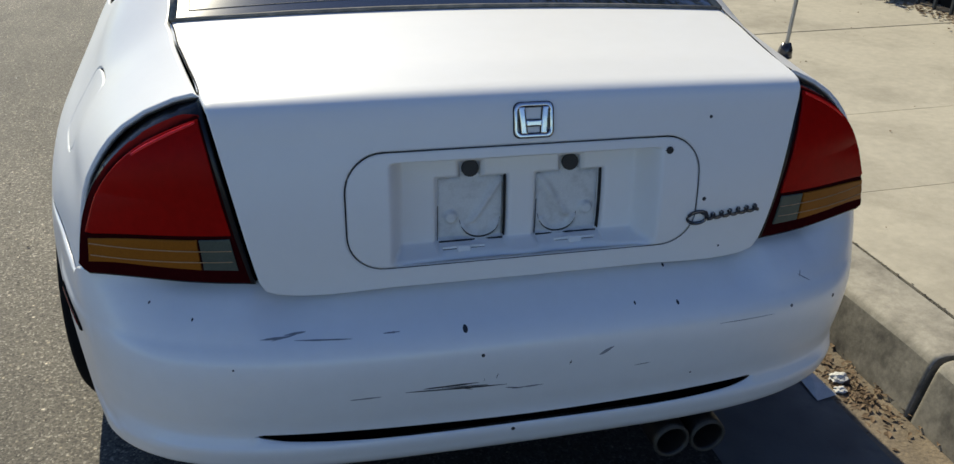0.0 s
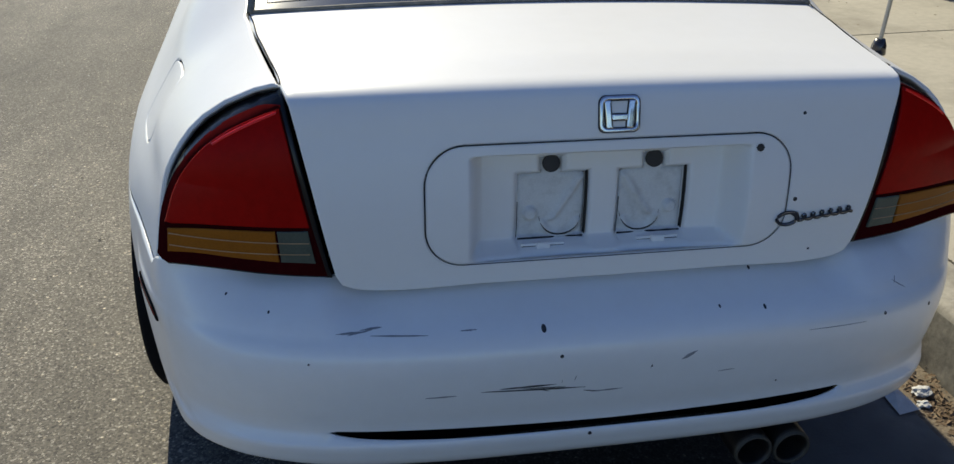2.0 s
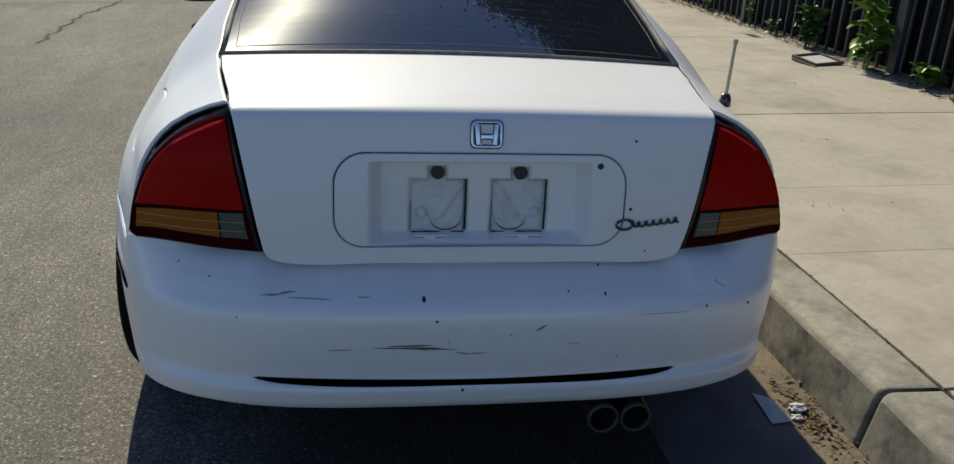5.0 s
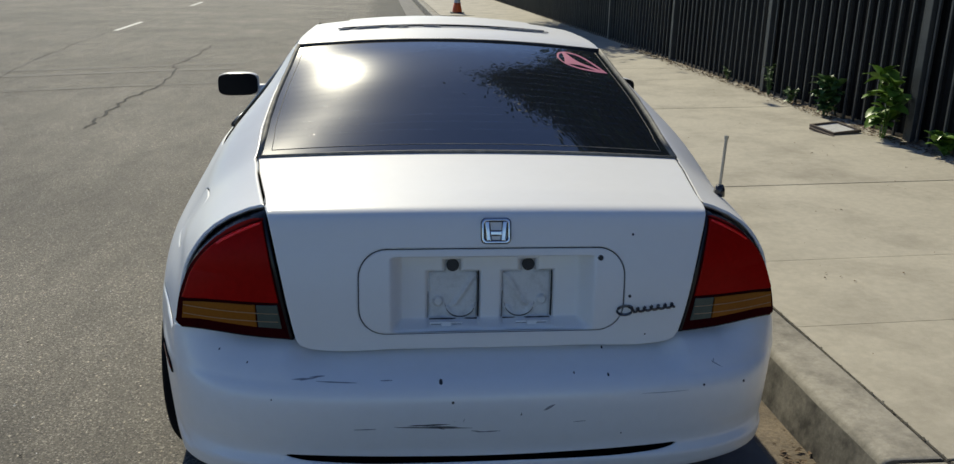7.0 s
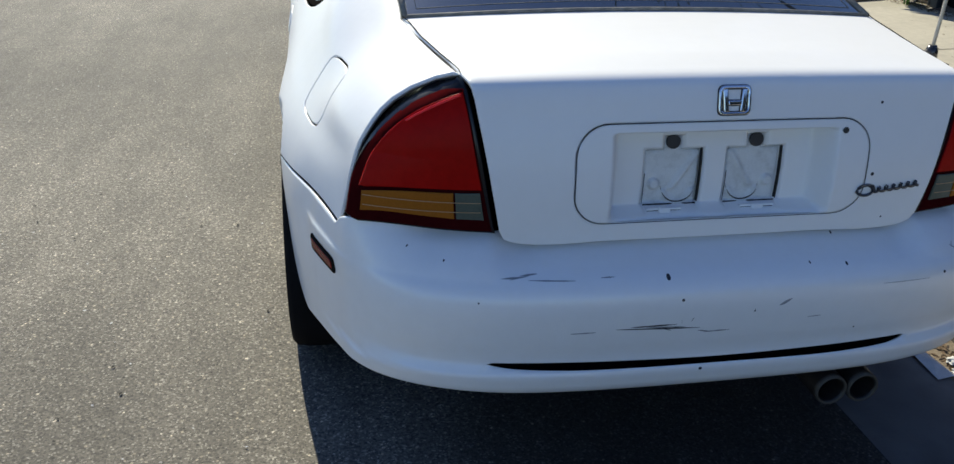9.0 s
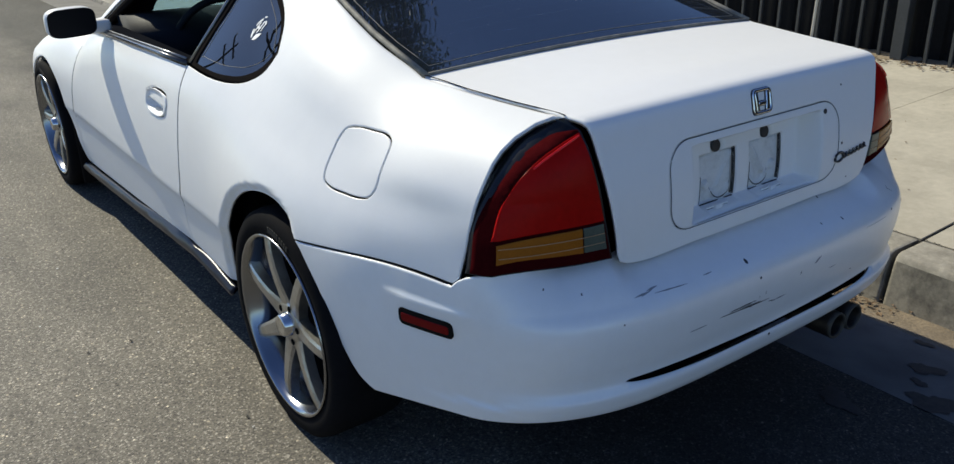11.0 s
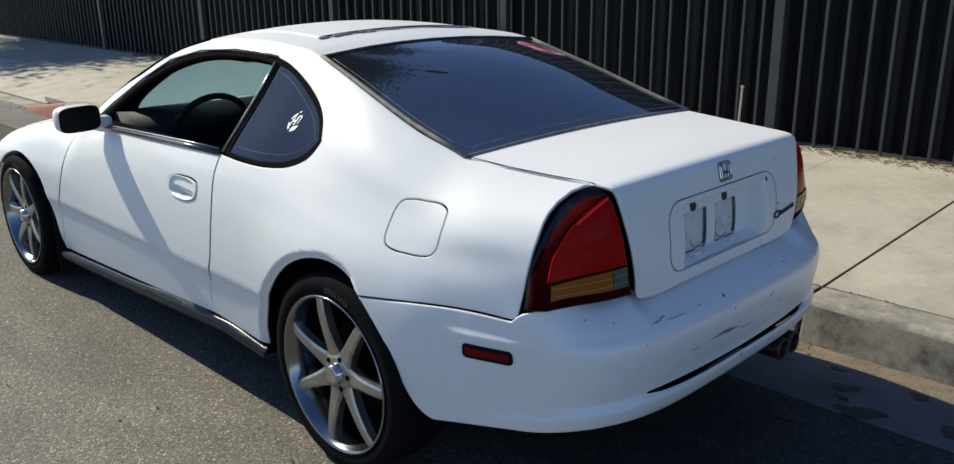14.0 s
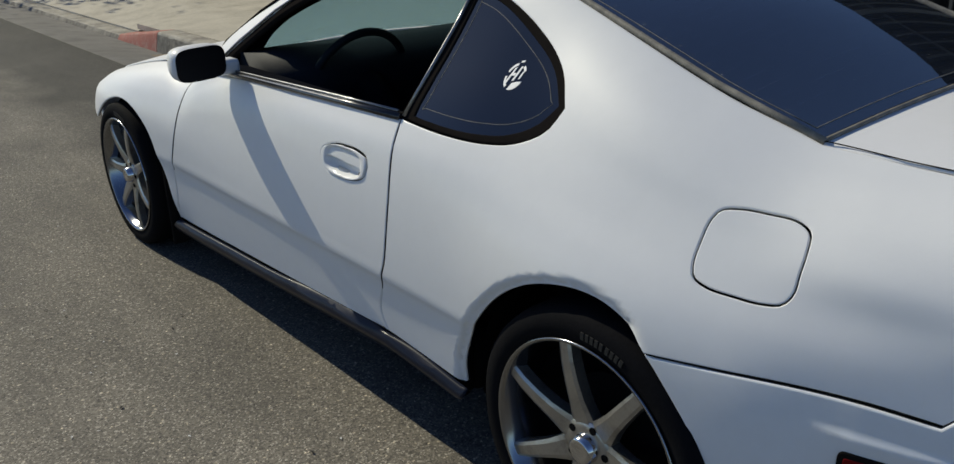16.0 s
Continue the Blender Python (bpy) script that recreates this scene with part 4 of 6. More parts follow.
# the body's side: y, height of its upper edge, heights, half widths
SIDE = [
    (-0.668, 0.927, (0.117, 0.279, 0.481, 0.603, 0.684, 0.745, 0.805, 0.866, 0.896, 0.927, 0.947), (0.698, 0.722, 0.738, 0.738, 0.722, 0.712, 0.690, 0.640, 0.590, 0.511, 0.460)),
    (-0.470, 0.944, (0.117, 0.279, 0.481, 0.603, 0.684, 0.745, 0.805, 0.856, 0.886, 0.907, 0.944, 0.967), (0.777, 0.793, 0.804, 0.796, 0.780, 0.755, 0.735, 0.692, 0.655, 0.622, 0.549, 0.486)),
    (-0.300, 0.964, (0.117, 0.279, 0.481, 0.603, 0.684, 0.745, 0.805, 0.856, 0.886, 0.917, 0.964, 0.988), (0.814, 0.839, 0.853, 0.846, 0.822, 0.789, 0.753, 0.717, 0.688, 0.650, 0.578, 0.512)),
    (0.000, 1.072, (0.117, 0.279, 0.481, 0.603, 0.684, 0.745, 0.805, 0.876, 0.937, 0.988, 1.038, 1.072, 1.099), (0.822, 0.862, 0.886, 0.890, 0.872, 0.841, 0.800, 0.757, 0.724, 0.684, 0.625, 0.572, 0.500)),
    (0.430, 1.193, (0.137, 0.198, 0.279, 0.380, 0.446, 0.460, 0.502, 0.603, 0.684, 0.745, 0.805, 0.846, 0.876, 0.937, 1.008, 1.089, 1.150, 1.193, 1.220), (0.805, 0.830, 0.843, 0.857, 0.8695, 0.875, 0.877, 0.873, 0.863, 0.850, 0.8299, 0.8069, 0.7861, 0.7366, 0.675, 0.610, 0.565, 0.528, 0.500)),
    (1.015, 1.217, (0.137, 0.198, 0.279, 0.380, 0.446, 0.460, 0.502, 0.603, 0.684, 0.745, 0.805, 0.846, 0.876, 0.937, 1.008, 1.089, 1.150, 1.190, 1.217, 1.241), (0.809, 0.831, 0.844, 0.859, 0.871, 0.877, 0.878, 0.872, 0.862, 0.850, 0.8318, 0.8069, 0.7886, 0.7378, 0.678, 0.613, 0.565, 0.528, 0.497, 0.470)),
    (1.215, 1.202, (0.137, 0.198, 0.279, 0.380, 0.446, 0.460, 0.502, 0.603, 0.684, 0.745, 0.805, 0.846, 0.876, 0.937, 1.008, 1.089, 1.150, 1.202, 1.220), (0.810, 0.832, 0.845, 0.860, 0.872, 0.878, 0.879, 0.873, 0.862, 0.850, 0.8297, 0.8047, 0.7852, 0.7351, 0.676, 0.610, 0.557, 0.503, 0.480)),
    (1.614, 1.074, (0.137, 0.198, 0.279, 0.380, 0.446, 0.460, 0.502, 0.603, 0.684, 0.745, 0.805, 0.846, 0.937, 1.008, 1.074, 1.099), (0.810, 0.833, 0.847, 0.861, 0.872, 0.878, 0.879, 0.872, 0.859, 0.844, 0.8158, 0.7827, 0.7061, 0.642, 0.578, 0.550)),
    (1.965, 0.815, (0.137, 0.198, 0.279, 0.380, 0.446, 0.460, 0.502, 0.603, 0.684, 0.745, 0.785, 0.815, 0.836), (0.811, 0.836, 0.851, 0.864, 0.874, 0.880, 0.882, 0.8768, 0.8564, 0.8260, 0.7858, 0.738, 0.700)),
    (2.200, 0.807, (0.137, 0.279, 0.380, 0.446, 0.460, 0.502, 0.603, 0.664, 0.724, 0.765, 0.807, 0.826), (0.813, 0.858, 0.871, 0.8815, 0.885, 0.886, 0.8808, 0.8628, 0.8319, 0.7923, 0.715, 0.670)),
    (2.590, 0.772, (0.137, 0.279, 0.400, 0.481, 0.603, 0.643, 0.694, 0.734, 0.772, 0.785), (0.815, 0.865, 0.887, 0.892, 0.8828, 0.8658, 0.8329, 0.7850, 0.7021, 0.6611)),
    (3.000, 0.699, (0.137, 0.279, 0.400, 0.461, 0.542, 0.603, 0.643, 0.674, 0.699, 0.714), (0.774, 0.824, 0.844, 0.844, 0.834, 0.8118, 0.7760, 0.7388, 0.6771, 0.6260)),
    (3.350, 0.643, (0.137, 0.279, 0.400, 0.461, 0.522, 0.583, 0.603, 0.623, 0.643, 0.664), (0.558, 0.608, 0.638, 0.638, 0.628, 0.598, 0.5829, 0.5471, 0.4863, 0.4254)),
]
SIDE_Y = [r[0] for r in SIDE]
EDGE = np.array([(-0.75, 0.939), (-0.56, 0.946), (-0.444, 0.9525), (-0.295, 0.964), (-0.1, 1.018), (0.1, 1.084), (0.27, 1.138), (0.435, 1.190), (0.53, 1.208), (0.72, 1.220), (0.965, 1.222), (1.215, 1.205), (1.435, 1.150), (1.635, 1.06),
                 (1.82, 0.935), (1.965, 0.795), (2.2, 0.800), (2.4, 0.782), (2.735, 0.722), (3.05, 0.650), (3.35, 0.560)])


def half_width(y, z):
    """Half the body's width at a length and height; over the waist the stations are matched by their share of the height to the upper edge."""
    top = herm(EDGE[:, 0], EDGE[:, 1], y)
    share = np.maximum(z - 0.60, 0) / (top - 0.60)
    rows = np.array([herm(zs, ws, np.where(z > 0.60, 0.60 + share * (zt - 0.60), z)) for _, zt, zs, ws in SIDE])
    return herm(SIDE_Y, rows, y)


def side(sx, out=0.0):
    """The body's side, sx -1 for the road's side and 1 for the kerb's."""
    return lambda y, z: np.c_[sx * (half_width(y, z) + out), y, z]


# plan of the bumpers: rear, corner, side
PLAN = np.array([(0, -0.905), (0.15, -0.904), (0.30, -0.900), (0.44, -0.887), (0.545, -0.864), (0.625, -0.830), (0.685, -0.775), (0.730, -0.70), (0.762, -0.61), (0.795, -0.50), (0.842, -0.335), (0.870, -0.15), (0.884, 0.0)])
PLAN_S = np.r_[0, np.cumsum(np.linalg.norm(np.diff(PLAN, axis=0), axis=1))]


def s_at(y):
    """The way along the plan at which its side has that y."""
    ss = np.linspace(0, PLAN_S[-1], 400)
    return float(np.interp(y, herm(PLAN_S, PLAN[:, 1], ss), ss))


RAMP = ((0.28, 0.31, 0.325, 0.340, 0.358, 0.384, 0.396, 0.41, 0.45, 0.50, 0.535, 0.56, 0.575, 0.587, 0.597, 0.606, 0.615, 0.625, 0.66), (0.085, 0.058, 0.038, 0.026, 0.020, 0.017, 0.027, 0.028, 0.020, 0.014, 0.014, 0.021, 0.034, 0.054, 0.078, 0.102, 0.119, 0.134, 0.17))


def bumper(out=0.0):
    def f(s, z):
        a, sg = np.abs(s), np.where(s < 0, -1.0, 1.0)
        x, y = herm(PLAN_S, PLAN[:, 0], a), herm(PLAN_S, PLAN[:, 1], a)
        e = 2e-3
        tx, ty = herm(PLAN_S, PLAN[:, 0], a + e) - herm(PLAN_S, PLAN[:, 0], a - e), herm(PLAN_S, PLAN[:, 1], a + e) - herm(PLAN_S, PLAN[:, 1], a - e)
        ln = np.maximum(np.hypot(tx, ty), 1e-9)
        nx, ny = ty / ln, -tx / ln
        k = np.clip((a - 0.60) / 0.24, 0, 1)
        k = k * k * (3 - 2 * k)
        lift = np.clip((a - 0.40) / 0.09, 0, 1)
        lift = 0.030 * lift * lift * (3 - 2 * lift) * np.clip((z - 0.575) / 0.06, 0, 1)
        rear = herm(*RAMP, z - lift)
        flank = half_width(np.maximum(y, -0.668), np.full_like(z, 0.5)) - half_width(np.maximum(y, -0.668), z)
        # a pressed line over the side marker, and the lip along the lower edge
        line = np.exp(-((y + 0.575) / 0.10) ** 4) * (a > 0.8)
        crease = line * 0.007 * (np.clip((0.582 - z) / 0.014, 0, 1) - np.clip((0.564 - z) / 0.05, 0, 1))
        lip = 0.009 * np.clip((z - 0.384 + 0.10 * np.clip(a - 0.55, 0, 1)) / 0.012, 0, 1) * np.clip((0.99 - a) / 0.2, 0, 1)
        inset = (1 - k) * rear + k * (flank + lip - 0.006) - out - crease
        return np.c_[sg * (x - nx * inset), y - ny * inset, z]
    return f


# side outlines in (y, z)
ARCH_R = [(0.405, 0.258), (0.399, 0.320), (0.372, 0.385), (0.330, 0.460), (0.248, 0.558), (0.150, 0.625), (0.039, 0.658), (-0.044, 0.657), (-0.11, 0.633), (-0.159, 0.597)]
DOOR_REAR = [(0.672, 0.870), (0.663, 0.804), (0.653, 0.686), (0.657, 0.60), (0.668, 0.513), (0.705, 0.42), (0.736, 0.335), (0.716, 0.280)]
DOOR_FRONT = [(2.155, 0.205), (2.097, 0.309), (2.05, 0.436), (1.975, 0.60), (1.955, 0.715), (1.965, 0.79)]
TAIL_EDGE = [(-0.627, 0.623), (-0.638, 0.632), (-0.643, 0.662), (-0.650, 0.742), (-0.653, 0.832), (-0.646, 0.892), (-0.650, 0.922), (-0.665, 0.934), (-0.69, 0.941)]
WIN_LOW = [(0.672, 0.870), (0.505, 0.863), (0.368, 0.867), (0.290, 0.881), (0.231, 0.914), (0.213, 0.958)]
WIN_TOP = [(0.213, 0.958), (0.264, 1.017), (0.396, 1.092), (0.557, 1.152), (0.66, 1.172), (0.776, 1.178), (0.949, 1.180), (1.213, 1.161), (1.432, 1.113), (1.603, 1.022), (1.72, 0.92), (1.80, 0.828)]
WSCREEN = [(1.965, 0.795), (1.82, 0.935), (1.635, 1.06), (1.435, 1.150), (1.215, 1.205)]
RAIL = [(1.215, 1.205), (0.965, 1.222), (0.72, 1.220), (0.53, 1.208), (0.435, 1.190)]
BACKLIGHT = [(0.435, 1.190), (0.27, 1.138), (0.10, 1.084), (-0.1, 1.018), (-0.295, 0.964)]
DECK = [(-0.295, 0.964), (-0.444, 0.9525), (-0.56, 0.946), (-0.69, 0.941)]

uniside = outline([DOOR_REAR[::-1][:1] + [(0.405, 0.258)], ARCH_R, [ARCH_R[-1], (-0.28, 0.611), (-0.395, 0.622), (-0.525, 0.627), (-0.627, 0.623)], TAIL_EDGE, DECK[::-1], BACKLIGHT[::-1], RAIL[::-1], WSCREEN[::-1],
                   [(1.965, 0.795), (1.80, 0.828)], WIN_TOP[::-1], WIN_LOW[::-1], DOOR_REAR])
door = outline([DOOR_REAR[::-1], [(0.672, 0.870), (1.2, 0.855), (1.64, 0.838), (1.80, 0.826), (1.965, 0.79)], DOOR_FRONT[::-1], [(2.155, 0.205), (1.494, 0.236), (0.716, 0.280)]])
FUEL = outline([[(-0.192, 0.800), (-0.193, 0.832), (-0.203, 0.852), (-0.232, 0.860), (-0.285, 0.862), (-0.338, 0.860), (-0.362, 0.849), (-0.370, 0.825), (-0.373, 0.790), (-0.374, 0.760), (-0.363, 0.742), (-0.335, 0.735), (-0.285, 0.734), (-0.232, 0.737), (-0.205, 0.747), (-0.195, 0.767), (-0.192, 0.800)]], 0.01)
fender = outline([DOOR_FRONT, [(1.965, 0.79), (2.2, 0.796), (2.4, 0.778), (2.735, 0.718), (3.05, 0.646)], [(3.05, 0.646), (3.08, 0.56), (3.0, 0.51), (2.89, 0.485)],
                  [(2.89, 0.485), (2.80, 0.540), (2.716, 0.583), (2.62, 0.615), (2.52, 0.628), (2.42, 0.622), (2.32, 0.595), (2.235, 0.545), (2.185, 0.47), (2.162, 0.39), (2.158, 0.205)], [(2.158, 0.205), (2.155, 0.205)]])

def handle_surface(sx):
    """A pull handle in a pressed bowl, with a raised rim and a lock."""
    def f(y, z):
        sm = lambda v: np.clip(v, 0, 1) ** 2 * (3 - 2 * np.clip(v, 0, 1))
        d = 1 - ((np.abs(y - 0.866) / 0.112) ** 3 + (np.abs(z - 0.728) / 0.045) ** 3) ** (1 / 3)
        rim = sm((0.16 - np.abs(d - 0.14)) / 0.12)
        bowl = sm((d - 0.22) / 0.16) * sm((0.727 + 0.05 * (y - 0.866) - z) / 0.007)
        flap = sm((d - 0.22) / 0.10) * (1 - bowl)
        depth = 0.024 * bowl - 0.004 * rim + 0.003 * flap
        return np.c_[sx * (half_width(y, z) - depth), y, z]
    return f


HANDLE = outline([[(0.757, 0.737), (0.766, 0.757), (0.80, 0.768), (0.857, 0.770), (0.929, 0.761), (0.975, 0.738), (0.965, 0.708), (0.932, 0.690), (0.870, 0.685), (0.812, 0.691), (0.768, 0.710), (0.757, 0.737)]], 0.008)
def quarter(sx):
    """The rear quarter, its lip rolled in round the wheel arch."""
    arch = outline([ARCH_R], 0.01)

    def f(y, z):
        d = np.sqrt(((y[:, None] - arch[None, :, 0]) ** 2 + (z[:, None] - arch[None, :, 1]) ** 2).min(1))
        k = np.clip((0.027 - d) / 0.020, 0, 1) * np.clip((y + 0.165) / 0.05, 0, 1)
        return np.c_[sx * (half_width(y, z) - 0.014 * k * k * (1.6 - 0.6 * k)), y, z]
    return f


for sx in (-1, 1):
    holes = [FUEL] if sx < 0 else []
    panel("quarter_panel", quarter(sx), uniside, PAINT, car, holes, 0.012, roll=0.0018)
    d = panel("door", side(sx), door, PAINT, car, [HANDLE], step=0.013)
    panel("door_handle", handle_surface(sx), HANDLE, PAINT, d, step=0.0035, gap=0.001, thick=0.03, roll=0.001)
    lock = part("door_lock", lathe([(0.0, 0.004), (0.007, 0.004), (0.009, 0.0), (0.009, -0.02)], 16), BLACK, d, smooth=True)
    lock.location = (sx * (float(half_width(np.array([0.788]), np.array([0.710]))[0]) - 0.008), 0.788, 0.709)
    lock.rotation_euler = (0, 0, 0 if sx > 0 else math.pi)
    panel("front_fender", side(sx), fender, PAINT, car, step=0.016)
    if sx < 0:
        panel("fuel_door", side(sx), FUEL, PAINT, car, step=0.02, gap=0.0014, roll=0.0016)

# rear bumper
ARCH_B = [(s_at(y), z) for y, z in ((-0.159, 0.597), (-0.203, 0.547), (-0.245, 0.492), (-0.306, 0.380), (-0.340, 0.325), (-0.372, 0.296), (-0.402, 0.284))]
half = [[(0.0, 0.319), (0.4, 0.323), (0.62, 0.332), (0.75, 0.326), (0.88, 0.314), (1.0, 0.300), ARCH_B[-1]], ARCH_B[::-1], [ARCH_B[0], (s_at(-0.28), 0.611), (s_at(-0.395), 0.622), (s_at(-0.525), 0.627), (s_at(-0.627), 0.623)],
        [(s_at(-0.627), 0.623), (s_at(-0.65), 0.645), (0.62, 0.657), (0.55, 0.654), (0.47, 0.649)], [(0.47, 0.649), (0.43, 0.647), (0.2, 0.643), (0.0, 0.642)]]
mirrored = [[(-a, b) for a, b in seg[::-1]] for seg in half[::-1]]
SLOT = outline([[(-0.478, 0.400), (-0.42, 0.3955), (0, 0.3897), (0.39, 0.3935), (0.450, 0.399)], [(0.450, 0.399), (0.40, 0.3985), (0, 0.3940), (-0.40, 0.400), (-0.478, 0.400)]], 0.012)
rear_bumper = panel("rear_bumper", bumper(), outline(half + mirrored), BUMPER, car, [SLOT], step=0.011, gap=0.0024, label="white rear bumper with scratches and paint chips")

# dark shut lines round the panels
for sx in (-1, 1):
    for pts, out in ((((-0.165, 0.5985), (-0.28, 0.612), (-0.395, 0.623), (-0.525, 0.628), (-0.625, 0.624)), -0.0022), (DOOR_REAR[:6], -0.0022), (DOOR_FRONT[2:], -0.0022), (DECK, 0.0)):
        line_ = np.array(pts)
        u = np.r_[0, np.cumsum(np.linalg.norm(np.diff(line_, axis=0), axis=1))]
        at = np.linspace(0, u[-1], 26)
        q = side(sx, out)(np.interp(at, u, line_[:, 0]), np.interp(at, u, line_[:, 1]))
        if pts is DECK:
            q[:, 2] += 0.002
        part("panel_gap", tube([tuple(v) for v in q], 0.0012 if pts is DECK else 0.0017, 6), RUBBER, car)

# trunk lid: deck and rear face in one
LID_Y = (-0.288, -0.41, -0.53, -0.63, -0.69, -0.722, -0.738, -0.747, -0.753, -0.760, -0.771, -0.784, -0.788, -0.783)
LID_Z = (0.963, 0.956, 0.950, 0.9455, 0.9425, 0.940, 0.935, 0.924, 0.907, 0.877, 0.832, 0.762, 0.692, 0.615)
LID_P = np.r_[0, np.cumsum(np.hypot(np.diff(LID_Y), np.diff(LID_Z)))]


def lid(out=0.0):
    def f(x, p):
        y, z = herm(LID_P, LID_Y, p), herm(LID_P, LID_Z, p)
        k = np.clip((p - LID_P[3]) / (LID_P[7] - LID_P[3]), 0, 1)
        crown = 1 - (x / 0.56) ** 2
        e = 1e-3
        ty, tz = herm(LID_P, LID_Y, p + e) - herm(LID_P, LID_Y, p - e), herm(LID_P, LID_Z, p + e) - herm(LID_P, LID_Z, p - e)
        ln = np.maximum(np.hypot(ty, tz), 1e-9)
        return np.c_[x, y - 0.012 * k * crown + out * tz / ln, z + 0.014 * (1 - 0.5 * k) * crown - out * ty / ln]
    return f


def p_at(z):
    """The way down the lid's rear face at a height."""
    return float(np.interp(-z, [-v for v in LID_Z], LID_P))


oval = np.array([(x, p_at(z)) for x, z in rounded(-0.303, 0.304, 0.662, 0.857, 0.062)])
def deck_edge(y):
    return float(half_width(np.array([y]), herm(EDGE[:, 0], EDGE[:, 1], np.array([y])))[0]) + 0.001


edge = [(deck_edge(y), float(np.interp(-y, [-v for v in LID_Y], LID_P))) for y in (-0.288, -0.37, -0.45, -0.53, -0.60)] + [(0.512, LID_P[4]), (0.502, LID_P[6]), (0.490, p_at(0.88)), (0.474, p_at(0.80)), (0.457, p_at(0.71)), (0.446, p_at(0.655))]
low = [(0.446, p_at(0.655)), (0.436, p_at(0.636)), (0.415, p_at(0.627)), (0.2, p_at(0.621)), (0, p_at(0.620))]
half = [[(0, 0.0), edge[0]], edge, low]
mirrored = [[(-a, b) for a, b in seg[::-1]] for seg in half[::-1]]
trunk = panel("trunk_lid", lid(), outline(half + mirrored), PAINT, car, [oval], 0.018, gap=0.0014)


def plate_recess(x, z):
    """How deep the number plate's panel is pressed in."""
    x = x - 0.0005
    ax = np.abs(x)
    sm = lambda v: np.clip(v, 0, 1) ** 2 * (3 - 2 * np.clip(v, 0, 1))
    deep = sm((0.236 - ax) / 0.032) * sm((z - 0.664) / 0.020) * sm((0.846 - z) / 0.008)
    cut = np.maximum(np.abs(ax - 0.0865) - 0.0600, np.abs(z - 0.731) - 0.062)
    tab = np.maximum(np.abs(ax - 0.0885) - 0.019, np.abs(z - 0.795) - 0.024)
    d = np.minimum(cut, tab)
    pad = sm((-d) / 0.003)
    groove = np.exp(-(d / 0.0036) ** 2)
    rib = np.exp(-(((ax - 0.062) + 0.66 * (z - 0.745)) / 0.0075) ** 2) * sm((z - 0.704) / 0.01) * sm((0.790 - z) / 0.01)
    bow = np.exp(-((np.hypot(ax - 0.070, z - 0.712) - 0.030) / 0.006) ** 2) * sm((0.712 - z) / 0.008)
    knob = sm((0.014 - np.hypot(ax - 0.122, z - 0.722)) / 0.006)
    return 0.056 * deep + 0.007 * groove * deep + pad * (0.013 - 0.007 * rib - 0.007 * bow - 0.009 * knob)


def plate_surface(x, p):
    q = lid()(x, p)
    q[:, 1] += plate_recess(x, q[:, 2])
    return q


part("panel_gap", tube([tuple(v) for v in lid(-0.0003)(oval[:, 0], oval[:, 1])] + [tuple(lid(-0.0003)(oval[:1, 0], oval[:1, 1])[0])], 0.0007, 6), RUBBER, trunk)
panel("plate_panel", plate_surface, oval, PAINT, trunk, step=0.0030, gap=0.0012, thick=0.02, roll=0.002)


# tail lamps in (x, z)
def tail(sx, out=0.0):
    def f(x, z):
        rim_x = herm((0.60, 0.66, 0.742, 0.832, 0.892, 0.921, 0.94), (0.745, 0.741, 0.723, 0.679, 0.606, 0.545, 0.510), z)
        base = herm((0.60, 0.66, 0.75, 0.83, 0.89, 0.94), (-0.784, -0.781, -0.776, -0.766, -0.749, -0.722), z)
        # a flat rear face that meets the side face in a ridge
        inner_x = np.interp(z, (0.64, 0.94), (0.447, 0.505))
        ridge = np.maximum(rim_x - 0.024, inner_x + 0.004)
        face = np.clip((x - inner_x) / (ridge - inner_x), 0, 1)
        flank = np.clip((x - ridge) / 0.024, 0, 1.25)
        wide = np.clip((ridge - inner_x) / 0.20, 0, 1)
        return np.c_[sx * (x + 1.4 * out * np.clip(flank, 0, 1)), base + 0.072 * wide * (0.25 * face + 0.75 * face**2) + (0.136 - 0.072 * wide) * flank - out, z]
    return f


